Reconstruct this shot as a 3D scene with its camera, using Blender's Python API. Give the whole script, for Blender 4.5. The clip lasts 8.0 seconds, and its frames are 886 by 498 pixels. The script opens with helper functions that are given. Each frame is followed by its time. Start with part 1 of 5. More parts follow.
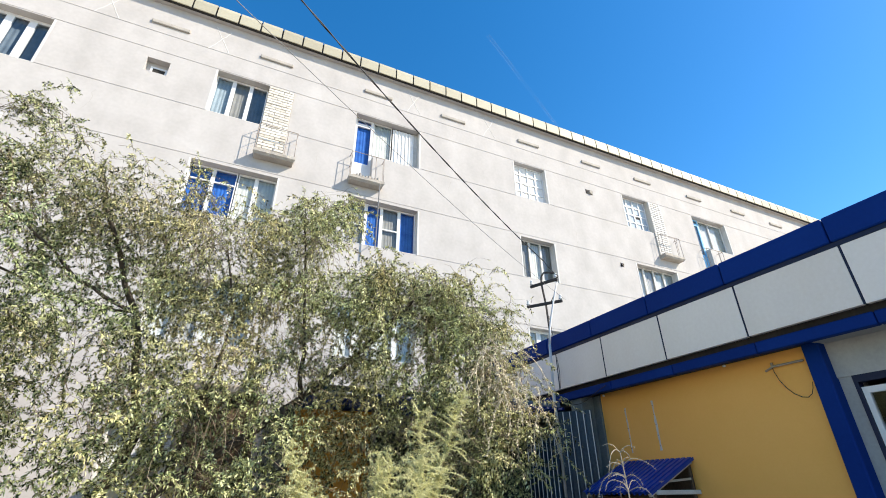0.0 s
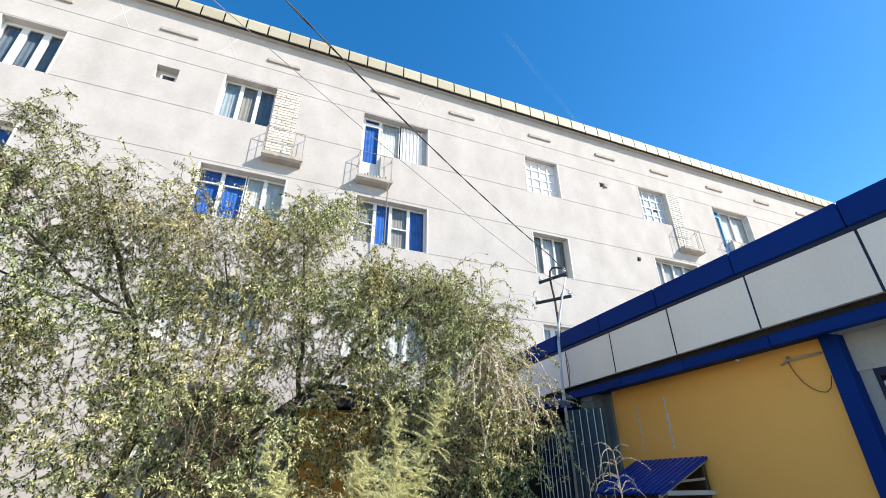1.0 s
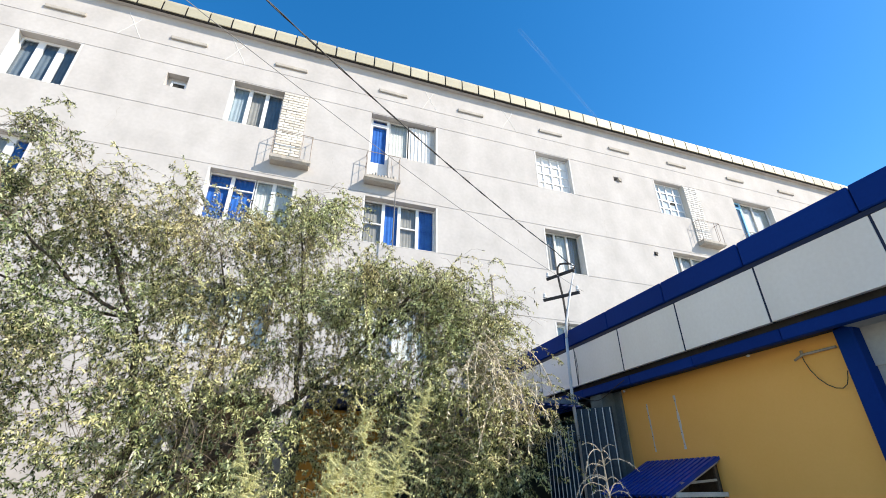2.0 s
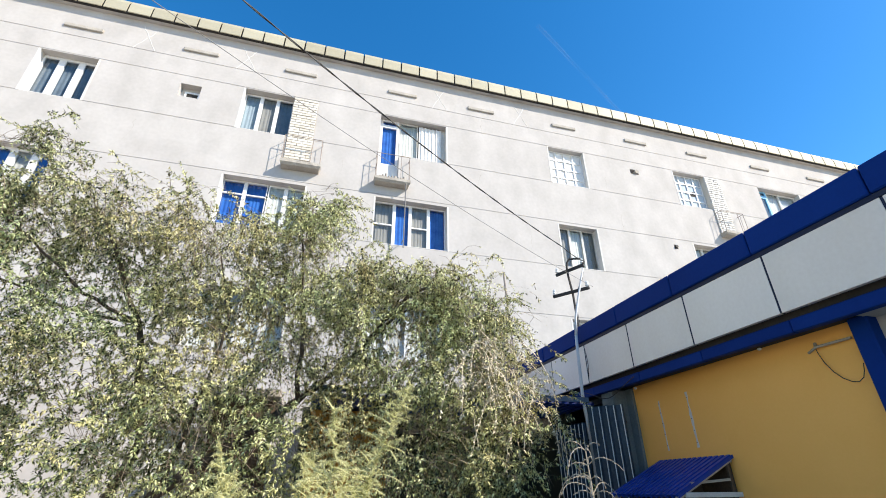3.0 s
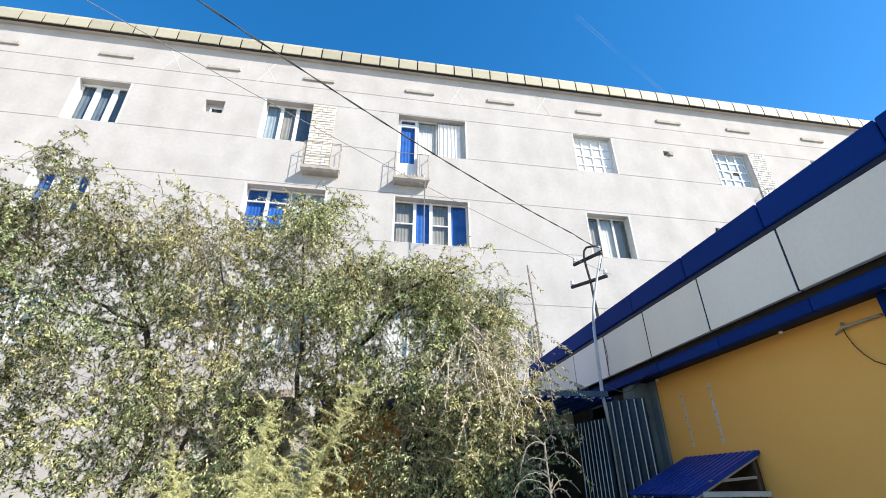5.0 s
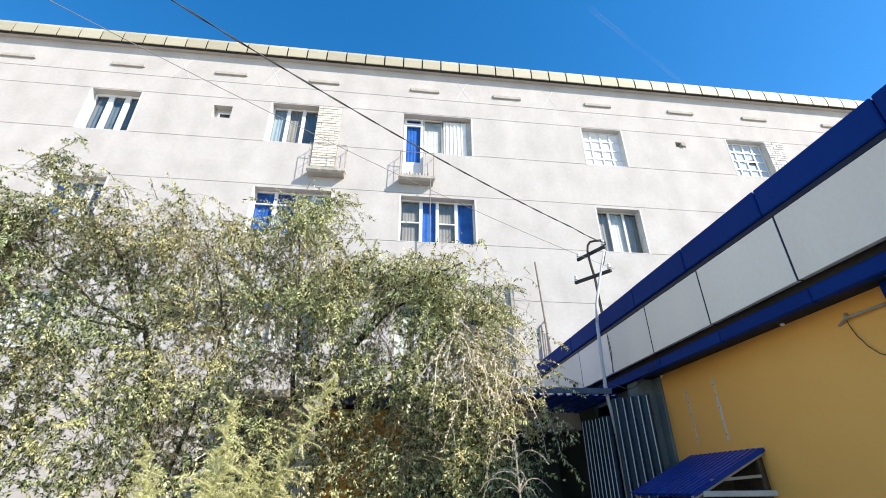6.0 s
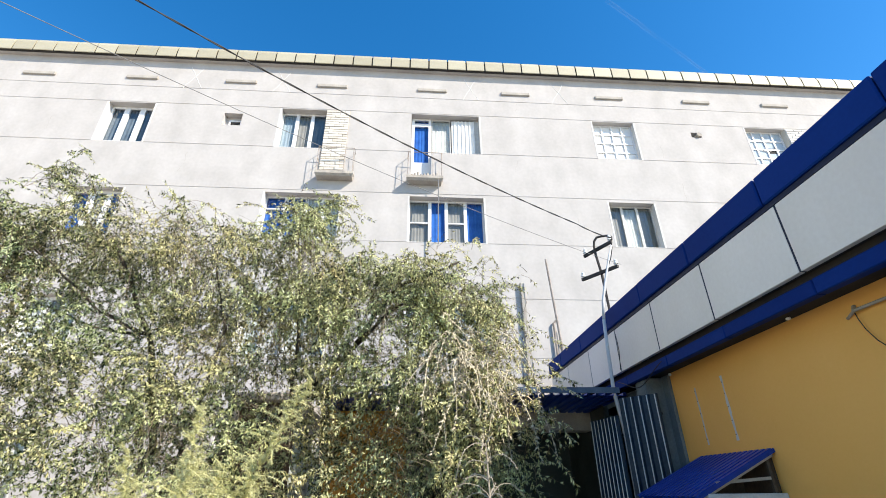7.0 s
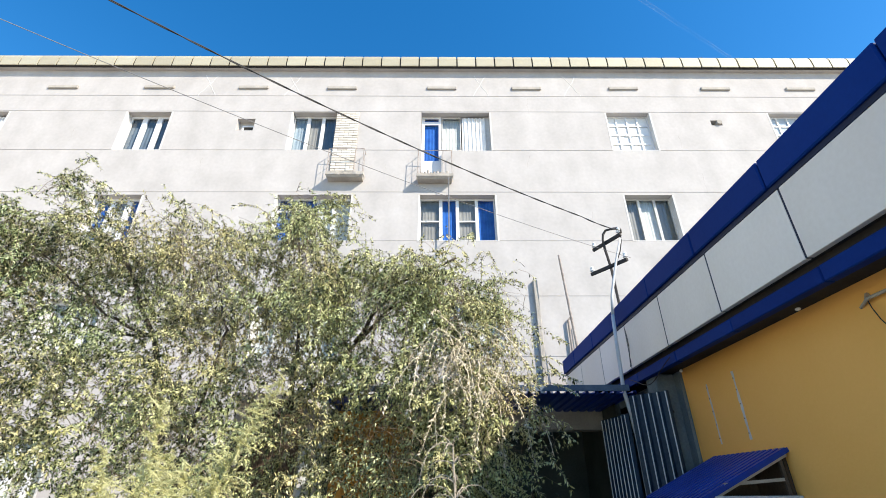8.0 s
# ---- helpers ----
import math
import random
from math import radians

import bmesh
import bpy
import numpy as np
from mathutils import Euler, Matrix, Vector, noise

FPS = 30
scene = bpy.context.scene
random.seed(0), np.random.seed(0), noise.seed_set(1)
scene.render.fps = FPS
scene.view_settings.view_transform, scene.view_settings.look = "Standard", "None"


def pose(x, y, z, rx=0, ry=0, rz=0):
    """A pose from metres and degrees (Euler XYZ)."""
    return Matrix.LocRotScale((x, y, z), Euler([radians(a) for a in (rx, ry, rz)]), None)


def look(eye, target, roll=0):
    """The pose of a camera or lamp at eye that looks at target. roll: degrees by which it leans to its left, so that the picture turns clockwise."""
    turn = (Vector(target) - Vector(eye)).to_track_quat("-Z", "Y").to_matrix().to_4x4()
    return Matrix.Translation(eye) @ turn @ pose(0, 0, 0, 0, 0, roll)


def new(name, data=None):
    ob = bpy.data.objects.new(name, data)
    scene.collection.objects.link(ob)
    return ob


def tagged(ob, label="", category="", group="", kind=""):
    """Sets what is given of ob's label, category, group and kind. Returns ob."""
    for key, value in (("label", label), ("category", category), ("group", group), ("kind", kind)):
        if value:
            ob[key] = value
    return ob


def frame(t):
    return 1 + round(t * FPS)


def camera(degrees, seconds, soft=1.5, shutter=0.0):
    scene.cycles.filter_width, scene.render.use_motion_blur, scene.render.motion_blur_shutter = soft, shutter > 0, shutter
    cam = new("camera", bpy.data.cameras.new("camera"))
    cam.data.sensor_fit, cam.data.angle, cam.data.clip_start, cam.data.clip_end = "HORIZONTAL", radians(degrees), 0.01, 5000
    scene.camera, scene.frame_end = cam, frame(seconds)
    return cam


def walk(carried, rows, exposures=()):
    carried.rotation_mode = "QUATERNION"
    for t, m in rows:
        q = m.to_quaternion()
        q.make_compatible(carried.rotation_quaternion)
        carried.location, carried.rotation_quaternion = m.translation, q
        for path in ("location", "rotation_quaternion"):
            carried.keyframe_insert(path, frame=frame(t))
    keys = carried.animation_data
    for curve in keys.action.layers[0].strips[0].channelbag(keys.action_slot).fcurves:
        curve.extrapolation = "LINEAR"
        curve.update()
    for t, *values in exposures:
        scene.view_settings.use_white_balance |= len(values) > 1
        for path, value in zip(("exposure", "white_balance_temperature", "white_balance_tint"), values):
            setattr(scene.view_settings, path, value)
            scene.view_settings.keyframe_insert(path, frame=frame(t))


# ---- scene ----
cam = camera(87.9, 8.0, soft=0.95)
PATH = [
    (0, (0.169, 0.091, 1.709), (0.921, 1.697, 2.633), -0.4),
    (0.5, (0.334, 0.087, 1.712), (1.043, 1.714, 2.635), -0.3),
    (1, (0.489, 0.095, 1.717), (1.16, 1.737, 2.64), -0.4),
    (1.5, (0.641, 0.094, 1.729), (1.274, 1.752, 2.653), -0.4),
    (3, (1.136, 0.058, 1.724), (1.627, 1.762, 2.65), -0.4),
    (3.5, (1.289, 0.038, 1.722), (1.73, 1.755, 2.648), -0.5),
    (4, (1.461, 0.049, 1.704), (1.849, 1.778, 2.631), -0.4),
    (4.5, (1.642, 0.076, 1.708), (1.98, 1.815, 2.636), -0.4),
    (6, (2.132, 0.125, 1.703), (2.348, 1.884, 2.63), -0.4),
    (6.5, (2.294, 0.134, 1.721), (2.464, 1.898, 2.648), -0.5),
    (7, (2.449, 0.16, 1.726), (2.573, 1.927, 2.654), -0.5),
    (7.5, (2.626, 0.211, 1.714), (2.702, 1.981, 2.642), -0.4),
    (8, (2.788, 0.262, 1.731), (2.807, 2.033, 2.66), -0.3),
]
EXPOSURES = [(0.0, 0.79, 7000, 10), (4.0, 0.79, 6860, 10), (8.0, 0.84, 6860, 10)]
walk(cam, [(t, look(eye, target, roll)) for t, eye, target, roll in PATH], EXPOSURES)

# ---- sky and sun ----
SUN_AZ, SUN_EL = math.atan2(-0.6, 0.8), radians(38)
to_sun = Vector((math.cos(SUN_AZ) * math.cos(SUN_EL), math.sin(SUN_AZ) * math.cos(SUN_EL), math.sin(SUN_EL)))
world = bpy.data.worlds.new("sky")
scene.world = world
world.use_nodes = True
wn = world.node_tree.nodes
sky = wn.new("ShaderNodeTexSky")
sky.sky_type = "NISHITA"
sky.sun_disc = False
sky.sun_elevation = SUN_EL
sky.sun_rotation = math.pi / 2 - SUN_AZ
sky.altitude = 300
sky.air_density, sky.dust_density, sky.ozone_density = 1.0, 0.3, 1.6
wn["Background"].inputs["Strength"].default_value = 0.162
sat = wn.new("ShaderNodeHueSaturation")
sat.inputs["Hue"].default_value, sat.inputs["Saturation"].default_value = 0.501, 1.42
world.node_tree.links.new(sky.outputs[0], sat.inputs["Color"])
world.node_tree.links.new(sat.outputs[0], wn["Background"].inputs["Color"])
sun = new("sun", bpy.data.lights.new("sun", "SUN"))
sun.data.energy, sun.data.angle, sun.data.color = 4.6, radians(0.5), (1.0, 0.945, 0.86)
sun.matrix_world = look(to_sun * 60, (0, 0, 0))


# ---- materials ----
def surface(name, dark, light, rough=0.7, big=1.5, fine=40.0, bump=0.2, metal=0.0, streak=1.0, spec=0.3, islands=0.0, fine_mix=0.35, bump_dist=0.01):
    """Two scales of colour variation and fine relief; streak < 1 stretches the stains upright."""
    m = bpy.data.materials.new(name)
    m.use_nodes = True
    n, l = m.node_tree.nodes, m.node_tree.links
    b = n["Principled BSDF"]
    b.inputs["Roughness"].default_value, b.inputs["Metallic"].default_value = rough, metal
    b.inputs["Specular IOR Level"].default_value = spec
    tc, mp = n.new("ShaderNodeTexCoord"), n.new("ShaderNodeMapping")
    mp.inputs["Scale"].default_value = (1, 1, streak)
    l.new(tc.outputs["Object"], mp.inputs["Vector"])
    n1, n2 = n.new("ShaderNodeTexNoise"), n.new("ShaderNodeTexNoise")
    n1.inputs["Scale"].default_value, n1.inputs["Detail"].default_value = big, 6
    n2.inputs["Scale"].default_value, n2.inputs["Detail"].default_value = fine, 4
    l.new(mp.outputs[0], n1.inputs["Vector"])
    l.new(tc.outputs["Object"], n2.inputs["Vector"])
    mix = n.new("ShaderNodeMix")
    mix.data_type = "FLOAT"
    mix.inputs[0].default_value = fine_mix
    l.new(n1.outputs[0], mix.inputs[2])
    l.new(n2.outputs[0], mix.inputs[3])
    fac = mix.outputs[0]
    if islands:
        info = n.new("ShaderNodeObjectInfo")
        m2 = n.new("ShaderNodeMix")
        m2.data_type = "FLOAT"
        m2.inputs[0].default_value = islands
        l.new(fac, m2.inputs[2])
        l.new(info.outputs["Random"], m2.inputs[3])
        fac = m2.outputs[0]
    ramp = n.new("ShaderNodeValToRGB")
    ramp.color_ramp.elements[0].position, ramp.color_ramp.elements[1].position = 0.3, 0.68
    ramp.color_ramp.elements[0].color, ramp.color_ramp.elements[1].color = (*dark, 1), (*light, 1)
    l.new(fac, ramp.inputs[0])
    l.new(ramp.outputs[0], b.inputs["Base Color"])
    if bump:
        bp = n.new("ShaderNodeBump")
        bp.inputs["Strength"].default_value, bp.inputs["Distance"].default_value = bump, bump_dist
        l.new(n2.outputs[0], bp.inputs["Height"])
        l.new(bp.outputs[0], b.inputs["Normal"])
    return m


def glass(name, tint=(0.75, 0.82, 0.85)):
    m = bpy.data.materials.new(name)
    m.use_nodes = True
    n, l = m.node_tree.nodes, m.node_tree.links
    n.remove(n["Principled BSDF"])
    tr, gl, fr, mx = n.new("ShaderNodeBsdfTransparent"), n.new("ShaderNodeBsdfGlossy"), n.new("ShaderNodeFresnel"), n.new("ShaderNodeMixShader")
    tr.inputs[0].default_value = (*tint, 1)
    gl.inputs["Roughness"].default_value = 0.03
    fr.inputs["IOR"].default_value = 1.7
    l.new(fr.outputs[0], mx.inputs[0])
    l.new(tr.outputs[0], mx.inputs[1])
    l.new(gl.outputs[0], mx.inputs[2])
    l.new(mx.outputs[0], n["Material Output"].inputs[0])
    return m


def leafy(name, stops, rough=0.4, trans=0.12, spec=0.45, drift=0.35):
    """Leaf colour that differs from leaf to leaf and from bough to bough, partly letting light through."""
    m = bpy.data.materials.new(name)
    m.use_nodes = True
    n, l = m.node_tree.nodes, m.node_tree.links
    b = n["Principled BSDF"]
    b.inputs["Roughness"].default_value, b.inputs["Specular IOR Level"].default_value = rough, spec
    geo, ramp = n.new("ShaderNodeNewGeometry"), n.new("ShaderNodeValToRGB")
    tc, ns, mix = n.new("ShaderNodeTexCoord"), n.new("ShaderNodeTexNoise"), n.new("ShaderNodeMix")
    ns.inputs["Scale"].default_value = 2.6
    ns.inputs["Detail"].default_value = 3
    l.new(tc.outputs["Object"], ns.inputs["Vector"])
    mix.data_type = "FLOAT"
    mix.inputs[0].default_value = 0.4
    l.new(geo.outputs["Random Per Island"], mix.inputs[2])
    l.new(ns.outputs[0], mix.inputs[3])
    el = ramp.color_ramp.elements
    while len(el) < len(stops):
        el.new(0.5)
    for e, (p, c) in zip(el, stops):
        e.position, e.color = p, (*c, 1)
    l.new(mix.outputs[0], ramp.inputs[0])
    # whole boughs drift between fresh green and dry olive
    big, hue, tint = n.new("ShaderNodeTexNoise"), n.new("ShaderNodeValToRGB"), n.new("ShaderNodeMix")
    big.inputs["Scale"].default_value, big.inputs["Detail"].default_value = 0.75, 2
    l.new(tc.outputs["Object"], big.inputs["Vector"])
    hue.color_ramp.elements[0].position, hue.color_ramp.elements[1].position = 0.36, 0.64
    hue.color_ramp.elements[0].color, hue.color_ramp.elements[1].color = (0.74, 1.0, 0.82, 1), (1.0, 0.93, 0.76, 1)
    l.new(big.outputs[0], hue.inputs[0])
    tint.data_type, tint.blend_type = "RGBA", "MULTIPLY"
    tint.inputs[0].default_value = drift
    l.new(ramp.outputs[0], tint.inputs[6])
    l.new(hue.outputs[0], tint.inputs[7])
    l.new(tint.outputs[2], b.inputs["Base Color"])
    t, mx = n.new("ShaderNodeBsdfTranslucent"), n.new("ShaderNodeMixShader")
    l.new(tint.outputs[2], t.inputs[0])
    mx.inputs[0].default_value = trans
    l.new(b.outputs[0], mx.inputs[1])
    l.new(t.outputs[0], mx.inputs[2])
    l.new(mx.outputs[0], n["Material Output"].inputs[0])
    return m


M_PLASTER = surface("weathered_plaster", (0.402, 0.377, 0.357), (0.52, 0.493, 0.47), 0.9, 1.5, 11, 0.07, streak=0.7, fine_mix=0.27, bump_dist=0.012)
M_REVEAL = surface("white_lime_paint", (0.54, 0.52, 0.49), (0.66, 0.64, 0.61), 0.85, 3, 50, 0.2)
M_RAW = surface("raw_concrete", (0.30, 0.27, 0.235), (0.48, 0.44, 0.385), 0.95, 2.5, 35, 0.5)
M_CREAM = surface("cream_painted_sheet", (0.36, 0.325, 0.235), (0.48, 0.445, 0.335), 0.6, 1.2, 20, 0.05, islands=0.3)
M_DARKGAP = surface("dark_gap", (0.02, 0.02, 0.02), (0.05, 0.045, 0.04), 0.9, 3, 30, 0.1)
M_PVC = surface("white_window_plastic", (0.64, 0.65, 0.66), (0.76, 0.76, 0.76), 0.4, 2, 30, 0.02)
M_OLDFRAME = surface("grey_painted_wood", (0.45, 0.44, 0.42), (0.66, 0.65, 0.62), 0.7, 4, 60, 0.2)
M_BLUEFRAME = surface("sky_blue_painted_wood", (0.12, 0.36, 0.62), (0.22, 0.52, 0.78), 0.6, 4, 60, 0.15)
M_BLUECURTAIN = surface("royal_blue_cloth", (0.02, 0.10, 0.42), (0.05, 0.22, 0.66), 0.85, 5, 90, 0.2)
M_WHITECURTAIN = surface("white_net_cloth", (0.66, 0.65, 0.63), (0.84, 0.83, 0.81), 0.9, 5, 120, 0.2)
M_TANCURTAIN = surface("grey_beige_cloth", (0.48, 0.45, 0.43), (0.64, 0.61, 0.58), 0.9, 4, 90, 0.2)
M_TAUPE = surface("taupe_net_cloth", (0.31, 0.29, 0.27), (0.42, 0.395, 0.37), 0.9, 4, 90, 0.2)
M_PALEBLUE = surface("pale_blue_grey_cloth", (0.36, 0.42, 0.48), (0.50, 0.57, 0.63), 0.9, 4, 90, 0.2)
M_SLATE = surface("slate_blue_cloth", (0.13, 0.165, 0.215), (0.23, 0.275, 0.33), 0.9, 4, 90, 0.2)
M_GLASS = glass("window_glass")
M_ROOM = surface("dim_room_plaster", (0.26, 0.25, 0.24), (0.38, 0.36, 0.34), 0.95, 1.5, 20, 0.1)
M_BRICK = surface("white_silicate_brick", (0.56, 0.51, 0.44), (0.74, 0.70, 0.63), 0.9, 6, 60, 0.4, islands=0.55)
M_MORTAR = surface("grey_mortar", (0.30, 0.27, 0.24), (0.46, 0.42, 0.38), 0.95, 6, 60, 0.4)
M_RUST = surface("rusty_painted_steel", (0.20, 0.15, 0.12), (0.42, 0.37, 0.33), 0.7, 8, 60, 0.3)
M_YELLOW = surface("ochre_wall_paint", (0.86, 0.43, 0.10), (0.93, 0.49, 0.135), 0.75, 0.9, 45, 0.12, fine_mix=0.2)
M_BLUE = surface("dark_blue_panel", (0.002, 0.022, 0.14), (0.003, 0.034, 0.20), 0.6, 1.2, 30, 0.03, islands=0.25, spec=0.06)
M_WHITEPANEL = surface("white_composite_panel", (0.74, 0.67, 0.595), (0.86, 0.80, 0.735), 0.4, 1.2, 25, 0.02, islands=0.2, spec=0.35, streak=0.5)
M_GREYPANEL = surface("grey_wall_panel", (0.30, 0.30, 0.29), (0.42, 0.42, 0.40), 0.6, 1.5, 30, 0.05)
M_GREYBLOCK = surface("grey_render", (0.095, 0.122, 0.135), (0.18, 0.215, 0.225), 0.9, 3, 40, 0.4)
M_GALV = surface("galvanised_rib_glint", (0.58, 0.62, 0.64), (0.78, 0.80, 0.81), 0.35, 3, 25, 0.08, metal=0.1, streak=0.3)
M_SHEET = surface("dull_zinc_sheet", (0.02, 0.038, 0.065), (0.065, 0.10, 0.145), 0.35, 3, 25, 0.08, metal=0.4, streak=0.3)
M_PIPE = surface("grey_conduit", (0.50, 0.51, 0.52), (0.64, 0.64, 0.64), 0.55, 5, 40, 0.1)
M_IRON = surface("dark_angle_iron", (0.03, 0.027, 0.025), (0.08, 0.07, 0.065), 0.7, 8, 60, 0.3, metal=0.3)
M_PORCELAIN = surface("white_porcelain", (0.70, 0.70, 0.68), (0.82, 0.82, 0.80), 0.25, 8, 60, 0.02)
M_CABLE = surface("black_cable_sheath", (0.012, 0.012, 0.013), (0.035, 0.034, 0.034), 0.6, 8, 80, 0.1)
M_GREYWIRE = surface("grey_wire_sheath", (0.13, 0.13, 0.135), (0.22, 0.215, 0.21), 0.6, 8, 80, 0.1)
M_NAVY = surface("navy_paint_and_shade", (0.004, 0.008, 0.03), (0.008, 0.016, 0.05), 0.5, 4, 40, 0.03)
M_CORRBLUE = surface("blue_roofing_sheet", (0.004, 0.03, 0.23), (0.009, 0.06, 0.37), 0.42, 3, 40, 0.05, spec=0.3)
M_DUSTBLUE = surface("dusty_blue_strip", (0.05, 0.08, 0.13), (0.12, 0.165, 0.22), 0.7, 4, 40, 0.1)
# dark brown with the shade beneath roofs put into the colour
M_SOFFIT = surface("shade_dark_board", (0.035, 0.022, 0.014), (0.10, 0.065, 0.04), 0.9, 3, 40, 0.3)
M_BROWNBOARD = surface("brown_wood_and_shade", (0.06, 0.042, 0.028), (0.15, 0.105, 0.07), 0.85, 3, 40, 0.3, streak=0.3)
M_TIMBER = surface("weathered_timber", (0.26, 0.22, 0.17), (0.46, 0.41, 0.34), 0.85, 3, 40, 0.4, streak=0.2)
M_ORANGE = surface("orange_brown_door_paint", (0.42, 0.19, 0.025), (0.62, 0.32, 0.06), 0.55, 1.5, 30, 0.15, streak=0.4)
# dark green that holds the porch's deep shade in its colour
M_SHADEWALL = surface("dark_green_porch_shade", (0.03, 0.04, 0.035), (0.07, 0.08, 0.07), 0.8, 2, 30, 0.2)
M_SOIL = surface("dry_soil", (0.38, 0.32, 0.25), (0.56, 0.49, 0.40), 0.95, 0.5, 9, 0.6, bump_dist=0.04)
M_BARK = surface("dark_bark", (0.035, 0.028, 0.022), (0.11, 0.09, 0.07), 0.95, 6, 40, 0.9, streak=0.25, bump_dist=0.02)
M_TWIG = surface("tan_twig_bark", (0.10, 0.075, 0.05), (0.27, 0.215, 0.15), 0.85, 6, 60, 0.2)
# near-black stops paint shaded gaps, cream stops sunlit leaves, into the colour
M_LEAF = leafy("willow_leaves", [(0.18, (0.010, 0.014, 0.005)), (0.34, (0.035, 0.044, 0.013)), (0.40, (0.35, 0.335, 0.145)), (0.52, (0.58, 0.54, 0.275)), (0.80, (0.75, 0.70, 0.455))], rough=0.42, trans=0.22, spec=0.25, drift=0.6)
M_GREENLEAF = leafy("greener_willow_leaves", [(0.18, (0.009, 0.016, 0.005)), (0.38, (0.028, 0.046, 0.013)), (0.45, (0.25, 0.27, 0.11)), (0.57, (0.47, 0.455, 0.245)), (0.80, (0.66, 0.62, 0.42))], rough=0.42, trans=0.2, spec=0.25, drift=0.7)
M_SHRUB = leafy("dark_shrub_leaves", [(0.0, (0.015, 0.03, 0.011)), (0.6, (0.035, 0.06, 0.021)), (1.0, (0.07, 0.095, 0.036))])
M_FEATHER = leafy("pale_feathery_needles", [(0.0, (0.46, 0.47, 0.20)), (0.5, (0.68, 0.66, 0.34)), (1.0, (0.80, 0.76, 0.50))], 0.6, 0.35, 0.2, drift=0.0)
M_DRY = surface("dry_tan_shoots", (0.40, 0.345, 0.24), (0.66, 0.59, 0.45), 0.8, 8, 60, 0.2)
M_STRAW = surface("bleached_straw", (0.27, 0.225, 0.165), (0.47, 0.41, 0.325), 0.85, 8, 60, 0.2)


# ---- mesh helpers ----
def box(bm, x0, x1, y0, y1, z0, z1):
    v = [bm.verts.new((x, y, z)) for x in (x0, x1) for y in (y0, y1) for z in (z0, z1)]
    for f in ((0, 1, 3, 2), (4, 6, 7, 5), (0, 4, 5, 1), (2, 3, 7, 6), (0, 2, 6, 4), (1, 5, 7, 3)):
        bm.faces.new([v[i] for i in f])
    return v


def soft_box(bm, x0, x1, y0, y1, z0, z1, r):
    """A box with chamfered edges."""
    b2 = bmesh.new()
    box(b2, x0, x1, y0, y1, z0, z1)
    bmesh.ops.bevel(b2, geom=b2.edges[:], offset=r, segments=1, affect="EDGES")
    m = bpy.data.meshes.new("tmp")
    b2.to_mesh(m)
    b2.free()
    bm.from_mesh(m)
    bpy.data.meshes.remove(m)


def tube(bm, pts, r0, r1=None, n=8, cap=True):
    """A tapered tube along points."""
    r1 = r0 if r1 is None else r1
    pts = [Vector(p) for p in pts]
    rings = []
    side = None
    for i, p in enumerate(pts):
        t = (pts[min(i + 1, len(pts) - 1)] - pts[max(i - 1, 0)]).normalized()
        if side is None:
            side = t.orthogonal().normalized()
        else:
            side = (side - t * side.dot(t)).normalized()
        up = t.cross(side)
        r = r0 + (r1 - r0) * i / max(1, len(pts) - 1)
        rings.append([bm.verts.new(p + (side * math.cos(2 * math.pi * k / n) + up * math.sin(2 * math.pi * k / n)) * r) for k in range(n)])
    for a, b in zip(rings, rings[1:]):
        for k in range(n):
            bm.faces.new((a[k], a[(k + 1) % n], b[(k + 1) % n], b[k]))
    if cap:
        bm.faces.new(rings[0][::-1])
        bm.faces.new(rings[-1])


def to_mesh(name, bm, material, smooth=False):
    me = bpy.data.meshes.new(name)
    if len(bm.faces) > 1:
        bmesh.ops.recalc_face_normals(bm, faces=bm.faces[:])
    bm.to_mesh(me)
    bm.free()
    me.materials.append(material)
    if smooth:
        me.polygons.foreach_set("use_smooth", [True] * len(me.polygons))
    return me


def part(name, bm, material, parent, label="", smooth=False):
    """One mesh object under a thing or a part, or at top level when parent is None."""
    ob = new(name, to_mesh(name, bm, material, smooth))
    ob.parent = parent
    if label:
        tagged(ob, label)
    return ob


def boxed(name, dims, material, parent, label="", r=0.0):
    bm = bmesh.new()
    if r:
        soft_box(bm, *dims, r)
    else:
        box(bm, *dims)
    return part(name, bm, material, parent, label)


def thing(name, label, category, group="", kind="", at=(0, 0, 0)):
    ob = new(name)
    ob.empty_display_size = 0.2
    ob.location = at
    return tagged(ob, label, category, group, kind)


